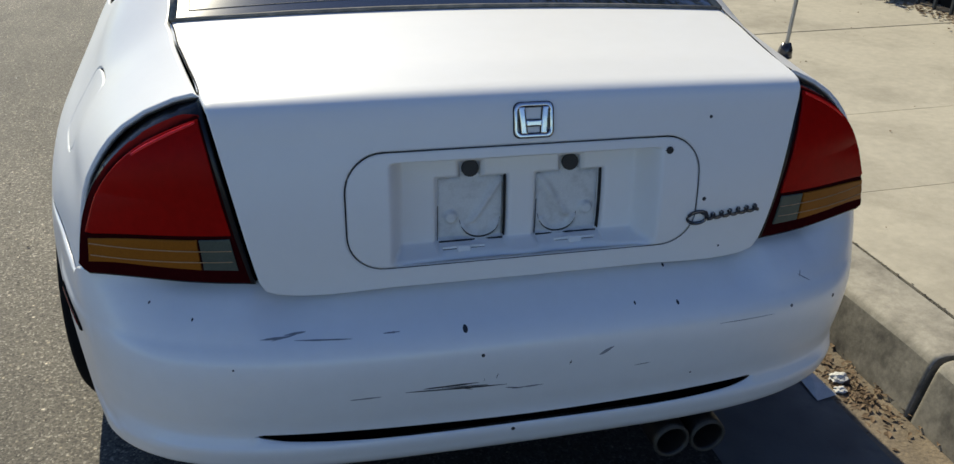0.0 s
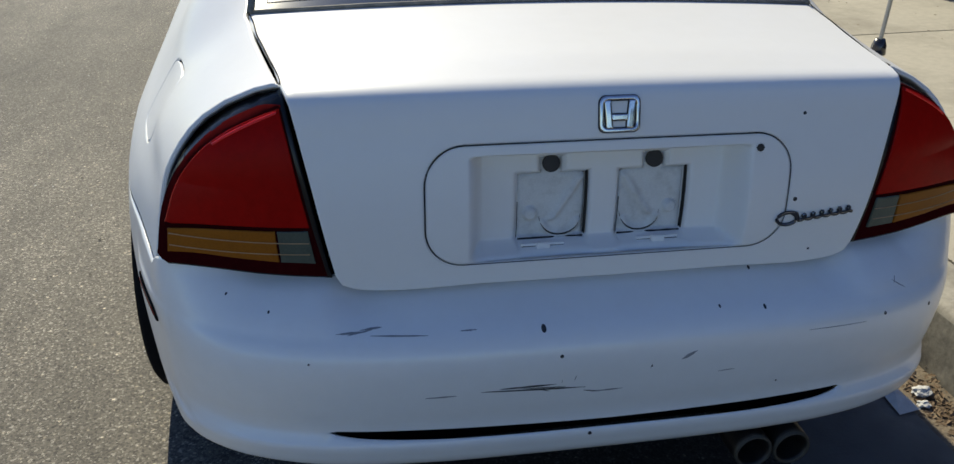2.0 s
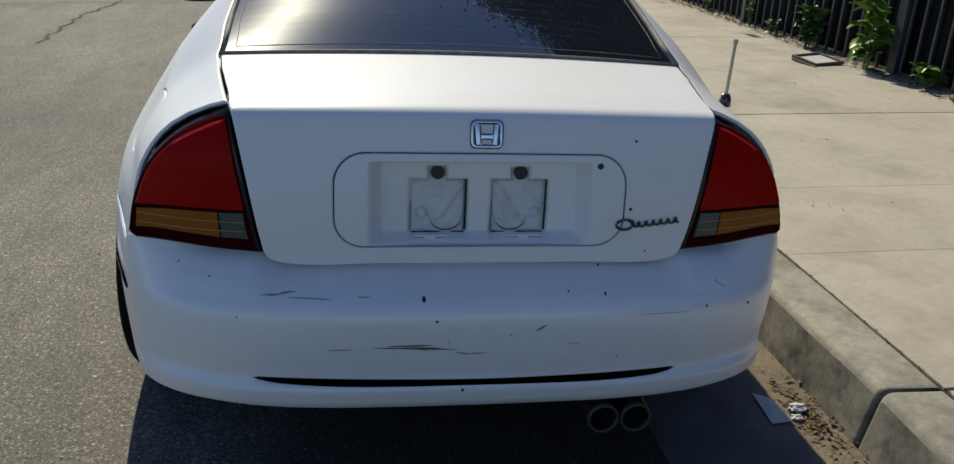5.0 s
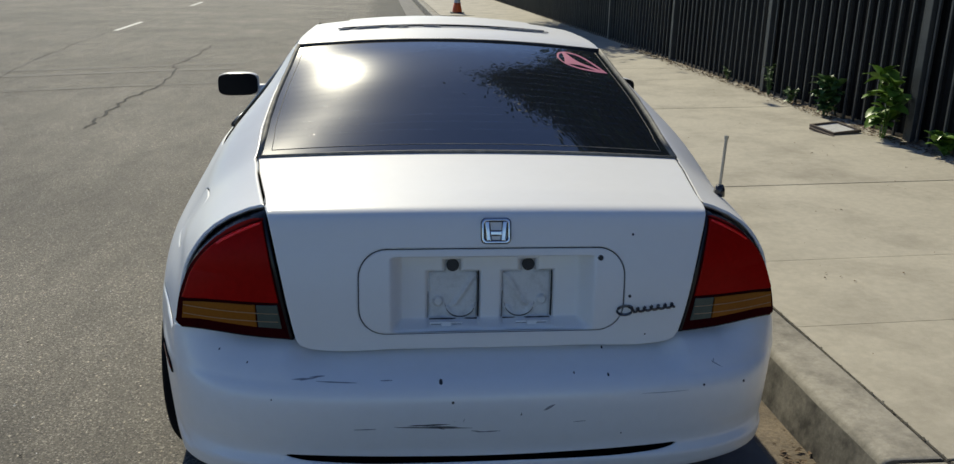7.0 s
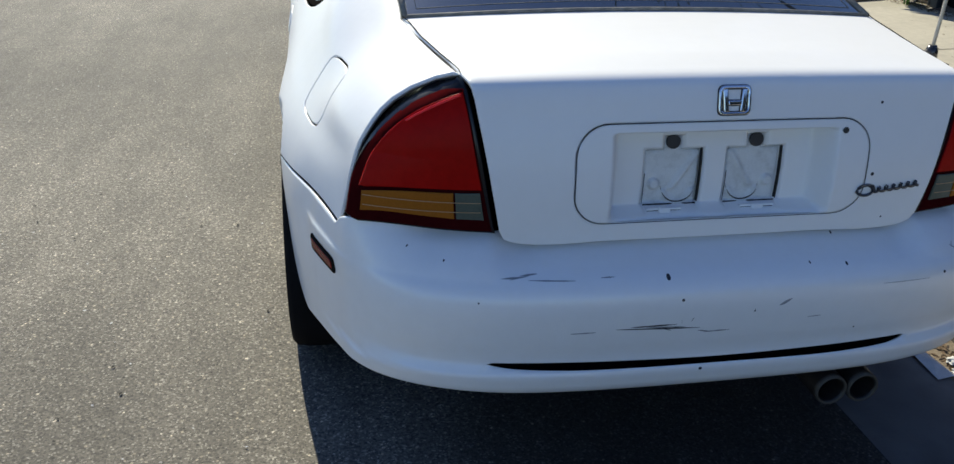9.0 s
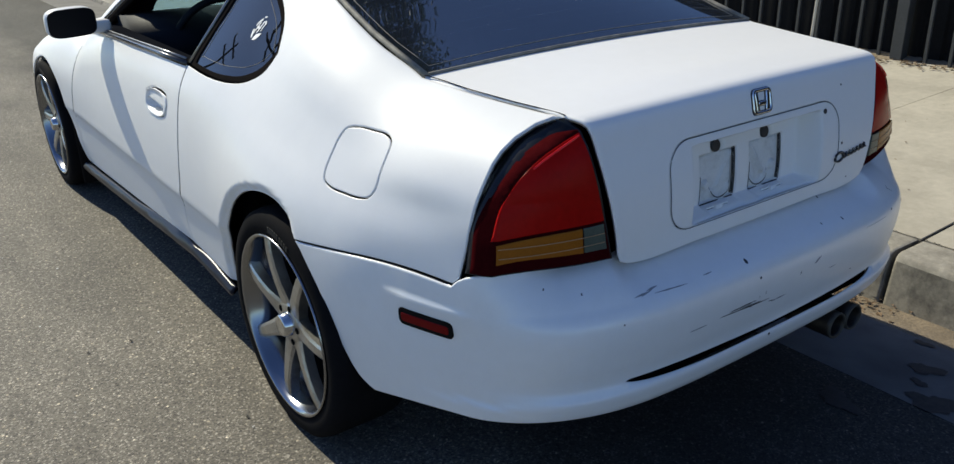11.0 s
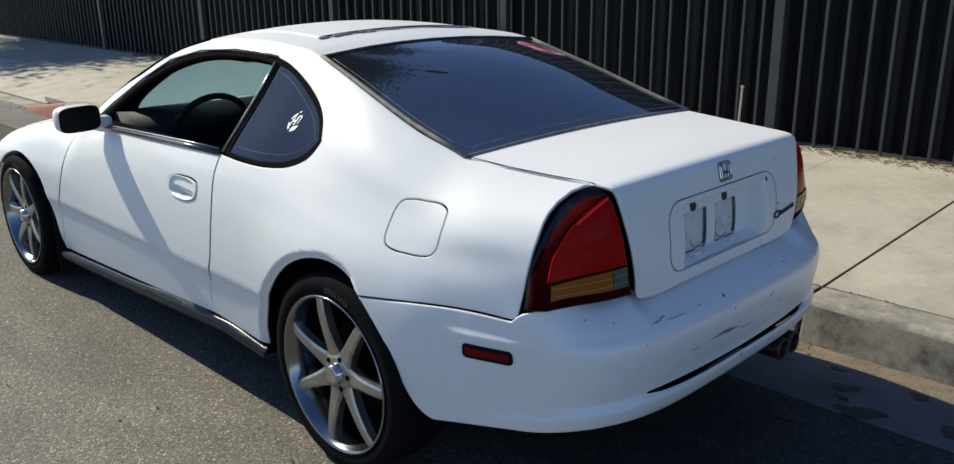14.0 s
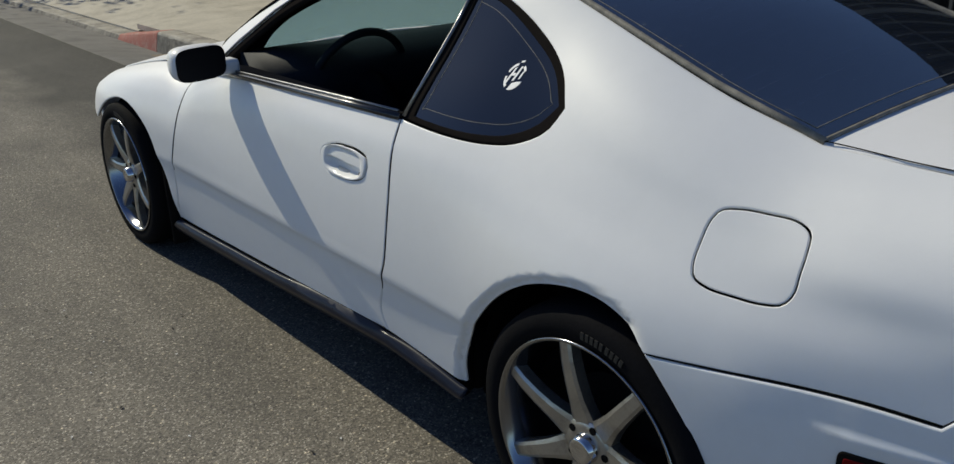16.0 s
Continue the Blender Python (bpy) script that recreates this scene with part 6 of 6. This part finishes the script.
# dark strips that put the shade of the gap round each pad into colour
for sx in (-1, 1):
    cx = 0.0005 + sx * 0.0865
    for ends, r, depths in ((((0.0588, 0.788), (0.0590, 0.676)), 0.0010, (0.003, 0.0055, 0.008, 0.0105)), (((0.056, 0.6725), (-0.056, 0.6725)), 0.0017, (0.003,)), (((-0.0590, 0.676), (-0.0590, 0.740)), 0.0008, (0.003,)), (((0.058, 0.7915), (0.032, 0.7915)), 0.0010, (0.003,))):
        us, zs_ = np.linspace(ends[0][0], ends[1][0], 12), np.linspace(ends[0][1], ends[1][1], 12)
        for deep_ in depths:
            q = plate_out(-deep_)(cx + us - 0.1 * deep_ * (len(depths) > 1), np.array([p_at(z) for z in zs_]))
            part("pad_gap", tube([tuple(v) for v in q], [r * rng.uniform(0.75, 1.15) for _ in range(12)], 6), CRACK, plate)

# exhaust tips
exhaust = part("exhaust", tube([(0.32, -0.55, 0.31), (0.32, -0.72, 0.295)], 0.05, 16), EXHAUST, car, smooth=True)
for x in (0.287, 0.362):
    ob = part("tip", lathe([(0.0, -0.62), (0.029, -0.64), (0.029, -0.870), (0.031, -0.876), (0.035, -0.876), (0.0365, -0.865), (0.0365, -0.62)], 28, "y"), EXHAUST, exhaust, smooth=True)
    ob.location = (x, 0, 0.281)
    part("tip_rim", lathe([(0.0300, -0.8755), (0.0325, -0.8785), (0.0352, -0.8775), (0.0368, -0.872)], 28, "y"), TIP, ob, smooth=True)

# aerial
base_ = on(side(1, 0), [(-0.465, 0.900)])[0]
aerial = part("aerial", lathe([(0.0, 0.0), (0.016, 0.0), (0.014, 0.018), (0.009, 0.03), (0.0, 0.03)], 16, "z"), TRIM, car, smooth=True)
aerial.location = base_
part("mast", tube([(0, 0, 0.02), (0.002, -0.002, 0.155)], 0.0042, 8), MAST, aerial)
part("mast_tip", tube([(0.002, -0.002, 0.153), (0.002, -0.002, 0.162)], 0.006, 8), MAST, aerial)

# side marker lamps
for sg in (-1, 1):
    s0, s1 = s_at(-0.637), s_at(-0.500)
    mid_s, mid_z, hw = sg * (s0 + s1) / 2, 0.523, abs(s1 - s0) / 2
    marker = panel("side_marker", bumper(0.004), rounded(mid_s - hw, mid_s + hw, mid_z - 0.020, mid_z + 0.020, 0.012, 0.006), RUBBER, rear_bumper, step=0.015, gap=0.0, thick=0.01, roll=0.002, label="red side marker lamp")
    panel("marker_lens", bumper(0.006), rounded(mid_s - hw + 0.010, mid_s + hw - 0.010, mid_z - 0.010, mid_z + 0.010, 0.005, 0.005), MARKER_RED, marker, step=0.015, gap=0.0, thick=0.006, roll=0.001)


# scratches and chips on the bumper and lid
def plan_s(x):
    ss = np.linspace(0, 0.7, 200)
    return math.copysign(float(np.interp(abs(x), herm(PLAN_S, PLAN[:, 0], ss), ss)), x)


def scratch(x0, z0, x1, z1, w, mat=PRIMER, name="scratch"):
    n = 9
    up, dn = [], []
    for k in range(n):
        t = k / (n - 1)
        a, z = plan_s(x0 + (x1 - x0) * t), z0 + (z1 - z0) * t
        ww = 0.6 * w * (0.15 + math.sin(math.pi * t) ** 0.7) * rng.uniform(0.6, 1.1)
        up.append((a, z + ww)), dn.append((a, z - ww))
    return panel(name, bumper(0.0006), np.array(up + dn[::-1]), mat, rear_bumper, step=0.05, gap=0.0, thick=0.001, roll=0.0002)


for row in ((-0.226, 0.4825, -0.052, 0.4755, 0.0030), (-0.196, 0.4855, -0.102, 0.4870, 0.0028), (-0.132, 0.479, -0.112, 0.473, 0.0016), (-0.072, 0.492, -0.069, 0.501, 0.0022), (-0.093, 0.489, -0.092, 0.495, 0.0016), (0.057, 0.503, 0.060, 0.512, 0.0014), (-0.054, 0.468, -0.03, 0.464, 0.0014), (-0.165, 0.4835, -0.085, 0.4800, 0.0016)):
    scratch(*row)
for row in ((-0.402, 0.5820, -0.310, 0.5804, 0.0014), (-0.458, 0.585, -0.410, 0.5855, 0.0018), (-0.42, 0.587, -0.384, 0.589, 0.0014), (-0.317, 0.477, -0.266, 0.4786, 0.0024), (-0.258, 0.583, -0.230, 0.5834, 0.0012), (-0.042, 0.4634, 0.014, 0.4650, 0.0022), (0.110, 0.516, 0.136, 0.530, 0.0050), (0.534, 0.594, 0.559, 0.579, 0.0018), (0.34, 0.5455, 0.456, 0.5440, 0.0009), (0.536, 0.589, 0.545, 0.598, 0.0016), (0.18, 0.482, 0.21, 0.484, 0.0014), (-0.44, 0.583, -0.40, 0.587, 0.0012)):
    scratch(*row, mat=SCUFF, name="scuff")
for x, z, r in ((-0.122, 0.580, 0.0042), (-0.096, 0.541, 0.0032), (0.497, 0.5515, 0.0030), (0.613, 0.540, 0.0036), (0.265, 0.583, 0.0026), (0.185, 0.587, 0.0018), (0.059, 0.507, 0.0018), (-0.036, 0.377, 0.0036), (0.269, 0.6165, 0.0026), (-0.498, 0.546, 0.0018), (-0.662, 0.623, 0.0020), (-0.574, 0.607, 0.0020), (0.299, 0.4435, 0.0018)):
    disc("chip", bumper(0.0006), plan_s(x), z, r, PRIMER, rear_bumper, 0.001)
for x, z, r in ((0.322, 0.886, 0.0030), (0.318, 0.745, 0.0038), (0.3625, 0.649, 0.0022)):
    disc("chip", lid(0.0006), x, p_at(z), r, PRIMER, trunk, 0.001)

# door mirrors
def mirror(sx):
    bm = bmesh.new()
    rows = []
    for t, k in ((0.0, 0.90), (0.015, 1.0), (0.05, 0.98), (0.085, 0.88), (0.115, 0.66), (0.13, 0.35)):
        row = []
        for j in range(28):
            a = 2 * math.pi * j / 28
            c, s_ = math.cos(a), math.sin(a)
            x = 0.092 * k * math.copysign(abs(c) ** 0.55, c)
            z = 0.054 * k * math.copysign(abs(s_) ** 0.55, s_)
            row.append(bm.verts.new((x, t + 0.02 * (x / 0.09) * -sx, z)))
        rows.append(row)
    for p, q in zip(rows, rows[1:]):
        for j in range(28):
            bm.faces.new((p[j], p[(j + 1) % 28], q[(j + 1) % 28], q[j]))
    bm.faces.new(rows[-1])
    bmesh.ops.recalc_face_normals(bm, faces=bm.faces)
    m = part("door_mirror", bm, PAINT, car, "white door mirror with a dark glass", smooth=True)
    m.location = (sx * 0.912, 1.565, 0.899)
    bm = bmesh.new()
    vs = [bm.verts.new((0.0885 * math.copysign(abs(math.cos(a)) ** 0.5, math.cos(a)), -0.002 + 0.02 * 0.96 * math.copysign(abs(math.cos(a)) ** 0.5, math.cos(a)) * -sx, 0.0515 * math.copysign(abs(math.sin(a)) ** 0.5, math.sin(a)))) for a in (2 * math.pi * j / 36 for j in range(36))]
    bm.faces.new(vs)
    part("mirror_glass", bm, MIRROR, m)
    part("mirror_arm", box(-0.06, 0.06, 0.03, 0.09, -0.055, -0.005, 0.015), PAINT, m, smooth=True).location = (-sx * 0.085, 0, 0)
    return m


for sx in (-1, 1):
    mirror(sx)

# front bumper and hood front
FP = np.array([(0, 3.46), (0.3, 3.445), (0.55, 3.385), (0.70, 3.27), (0.78, 3.12), (0.83, 2.97), (0.855, 2.85)])
FS = np.r_[0, np.cumsum(np.linalg.norm(np.diff(FP, axis=0), axis=1))]


def nose(s_, z):
    a, sg = np.abs(s_), np.where(s_ < 0, -1.0, 1.0)
    k = herm((0.12, 0.25, 0.37, 0.46, 0.52, 0.57, 0.61), (0.93, 0.98, 1.0, 0.995, 0.98, 0.95, 0.90), z)
    return np.c_[sg * herm(FS, FP[:, 0], a) * (0.5 + 0.5 * k), 2.85 + (herm(FS, FP[:, 1], a) - 2.85) * k, z]


e_ = FS[-1]
panel("front_bumper", nose, outline([[(-e_, 0.17), (0, 0.15), (e_, 0.17)], [(e_, 0.17), (e_ - 0.03, 0.482)], [(e_ - 0.03, 0.482), (e_ - 0.14, 0.508), (e_ - 0.20, 0.55), (e_ - 0.24, 0.60)], [(e_ - 0.24, 0.60), (0, 0.61), (-e_ + 0.24, 0.60)], [(-e_ + 0.24, 0.60), (-e_ + 0.20, 0.55), (-e_ + 0.14, 0.508), (-e_ + 0.03, 0.482)], [(-e_ + 0.03, 0.482), (-e_, 0.17)]]), PAINT, car, step=0.05, centre=np.array((0, 2.4, 0.4)))

# stickers on the glass
def star_sticker():
    f = raised(back_glass, 0.0015)
    out_ = outline([[(0.64, 0.795), (0.672, 0.875), (0.73, 0.905), (0.80, 0.88), (0.87, 0.785), (0.918, 0.685)], [(0.918, 0.685), (0.84, 0.672), (0.74, 0.678), (0.67, 0.715), (0.64, 0.795)]], 0.015)
    hole_a = outline([[(0.652, 0.797), (0.675, 0.857), (0.698, 0.878)], [(0.698, 0.878), (0.690, 0.80), (0.668, 0.735)], [(0.668, 0.735), (0.655, 0.765), (0.652, 0.797)]], 0.012)
    hole_b = outline([[(0.72, 0.888), (0.79, 0.865), (0.893, 0.705)], [(0.893, 0.705), (0.77, 0.775), (0.72, 0.888)]], 0.015)
    hole_c = outline([[(0.685, 0.722), (0.74, 0.695), (0.850, 0.690)], [(0.850, 0.690), (0.76, 0.728), (0.685, 0.722)]], 0.012)
    panel("sticker", f, out_, PINK, car, [hole_a, hole_b, hole_c], step=0.03, gap=0.0, thick=0.001, roll=0.0002, label="pink three-pointed vinyl sticker on the rear window")


star_sticker()
panel("paper_tag", raised(back_glass, -0.02), outline([[(0.845, 0.06), (0.90, 0.05)], [(0.90, 0.05), (0.885, 0.15)], [(0.885, 0.15), (0.85, 0.19)], [(0.85, 0.19), (0.845, 0.06)]], 0.02), TAG, car, step=0.03, gap=0.0, thick=0.001, roll=0.0002, label="orange paper tag behind the rear window")
# a round white sticker cut into strips on the quarter window
def round_sticker(cy, cz, r):
    f = side(-1, -0.0100)
    def ring(a0, a1, r0, r1):
        out_ = [(cy + r1 * math.cos(radians(a)), cz + r1 * math.sin(radians(a))) for a in np.linspace(a0, a1, 14)]
        back = [(cy + r0 * math.cos(radians(a)), cz + r0 * math.sin(radians(a))) for a in np.linspace(a1, a0, 14)]
        return out_ + back
    def strokes(pts):
        return [(cy + r * u, cz + r * v) for u, v in pts]
    lobe = [(cy + r * math.cos(radians(a)), cz + r * math.sin(radians(a))) for a in np.linspace(-165, -80, 14)]
    shapes = [ring(15, 75, 0.80 * r, r), ring(-60, -5, 0.80 * r, r), ring(120, 150, 0.78 * r, r), lobe + strokes([(-0.02, -0.50), (-0.45, -0.36)]),
              strokes([(0.56, -0.62), (0.74, -0.50), (0.42, 0.60), (0.22, 0.66)]), strokes([(-0.08, -0.30), (0.14, -0.36), (-0.16, 0.76), (-0.36, 0.76)]),
              strokes([(0.10, 0.02), (0.46, 0.02), (0.42, 0.24), (0.05, 0.24)]), strokes([(-0.62, -0.10), (-0.44, -0.18), (-0.56, 0.42), (-0.74, 0.44)])]
    for pts in shapes:
        n = len(pts)
        lp = outline([[pts[k], pts[(k + 1) % n]] for k in range(n)], 0.006)
        panel("sticker", f, lp, WHITEV, car, step=0.02, gap=0.0, thick=0.001, roll=0.0002)


round_sticker(0.397, 0.9935, 0.027)
panel("sticker", side(-1, -0.0100), outline([[(0.400, 1.0245), (0.391, 1.0265)], [(0.391, 1.0265), (0.391, 1.0225)], [(0.391, 1.0225), (0.400, 1.0205)], [(0.400, 1.0205), (0.400, 1.0245)]], 0.006), WHITEV, car, step=0.02, gap=0.0, thick=0.001, roll=0.0002)

# cabin
part("cabin_floor", box(-0.70, 0.70, 0.40, 2.0, 0.34, 0.40), CABIN, car)
part("parcel_shelf", box(-0.60, 0.60, -0.36, 0.20, 0.86, 0.90, 0.01), CABIN, car)
for sx in (-1, 1):
    x0, x1 = sorted((sx * 0.70, sx * 0.768))
    part("door_card", box(x0, x1, 0.36, 1.93, 0.42, 0.855, 0.02), CABIN, car)
bm = bmesh.new()
prof = [(1.50, 0.44), (1.46, 0.62), (1.43, 0.76), (1.45, 0.835), (1.52, 0.880), (1.60, 0.898), (1.74, 0.890), (1.90, 0.815), (1.97, 0.77), (1.97, 0.44)]
rows = [[bm.verts.new((x, y - 0.03 * (abs(x) < 0.3), z)) for y, z in prof] for x in (-0.715, -0.5, -0.2, 0.2, 0.5, 0.715)]
for p, q in zip(rows, rows[1:]):
    for j in range(len(prof)):
        bm.faces.new((p[j], p[(j + 1) % len(prof)], q[(j + 1) % len(prof)], q[j]))
bm.faces.new(rows[0]), bm.faces.new(rows[-1][::-1])
bmesh.ops.recalc_face_normals(bm, faces=bm.faces)
part("dashboard", bm, DASH, car, smooth=True)
part("firewall", box(-0.72, 0.72, 1.97, 2.02, 0.30, 0.80), DARK, car)
wheel_m = Matrix.Translation((-0.385, 1.505, 0.778)) @ Matrix.Rotation(radians(-68), 4, "X")
steering = new("steering_wheel")
steering.parent = car
steering.matrix_local = wheel_m
part("rim", lathe([(0.185 + 0.014 * math.cos(a), 0.014 * math.sin(a)) for a in (2 * math.pi * k / 10 for k in range(10))], 48, "z", closed=True), DASH, steering, smooth=True)
part("hub", lathe([(0.0, -0.02), (0.06, -0.02), (0.07, -0.06), (0.03, -0.25), (0.0, -0.25)], 24, "z"), CABIN, steering, smooth=True)
for a in (160, 20, 90):
    c, s_ = math.cos(radians(a)), math.sin(radians(a))
    part("spoke", tube([(0.05 * c, 0.05 * s_, -0.035), (0.18 * c, 0.18 * s_, 0)], 0.013, 8), CABIN, steering)
ribbon("stalk", [(-0.37, 1.52, 0.79), (-0.52, 1.50, 0.80), (-0.56, 1.49, 0.80)], 0.007, CABIN, car)
ribbon("window_crank", [(-0.70, 1.30, 0.78), (-0.68, 1.28, 0.80)], 0.012, CHROME, car)


def seat(x, y):
    st = new("seat")
    st.parent = car
    st.location = (x, y, 0.42)
    part("cushion", box(-0.25, 0.25, -0.02, 0.48, 0.0, 0.16, 0.05, seg=3), CLOTH, st, smooth=True)
    b = part("backrest", box(-0.24, 0.24, -0.06, 0.06, 0.0, 0.50, 0.05, seg=3), CLOTH, st, smooth=True)
    b.location, b.rotation_euler = (0, 0.0, 0.10), (radians(28), 0, 0)
    h = part("headrest", box(-0.13, 0.13, -0.04, 0.04, 0.0, 0.13, 0.035, seg=3), CLOTH, st, smooth=True)
    h.location, h.rotation_euler = (0, -0.25, 0.56), (radians(24), 0, 0)


seat(-0.37, 0.62)
seat(0.37, 0.62)
part("rear_seat", box(-0.60, 0.60, 0.12, 0.30, 0.42, 0.86, 0.05, seg=3), CLOTH, car, smooth=True)
part("sun_visor", box(-0.46, -0.12, 1.02, 1.17, 1.125, 1.14, 0.006), CABIN, car)
for sx in (-1, 1):
    a0, a1 = sorted((sx * 0.985, sx * 0.74))
    sheet("pillar_trim", raised(wind, -0.014), a0, a1, 0.02, 0.96, CABIN, car, step=0.03, thick=0.02)
sheet("headliner", raised(roof, -0.035), -0.97, 0.97, 0.03, 1.0, CABIN, car, step=0.05, thick=0.01)
sheet("headliner_front", raised(wind, -0.014), -0.74, 0.74, 0.012, 0.16, CABIN, car, step=0.03, thick=0.015)
part("rear_view_mirror", box(-0.12, 0.12, 1.30, 1.325, 1.085, 1.145, 0.010), CABIN, car, smooth=True)
part("mirror_stalk", tube([(0, 1.315, 1.14), (0, 1.36, 1.185)], 0.010, 8), CABIN, car)
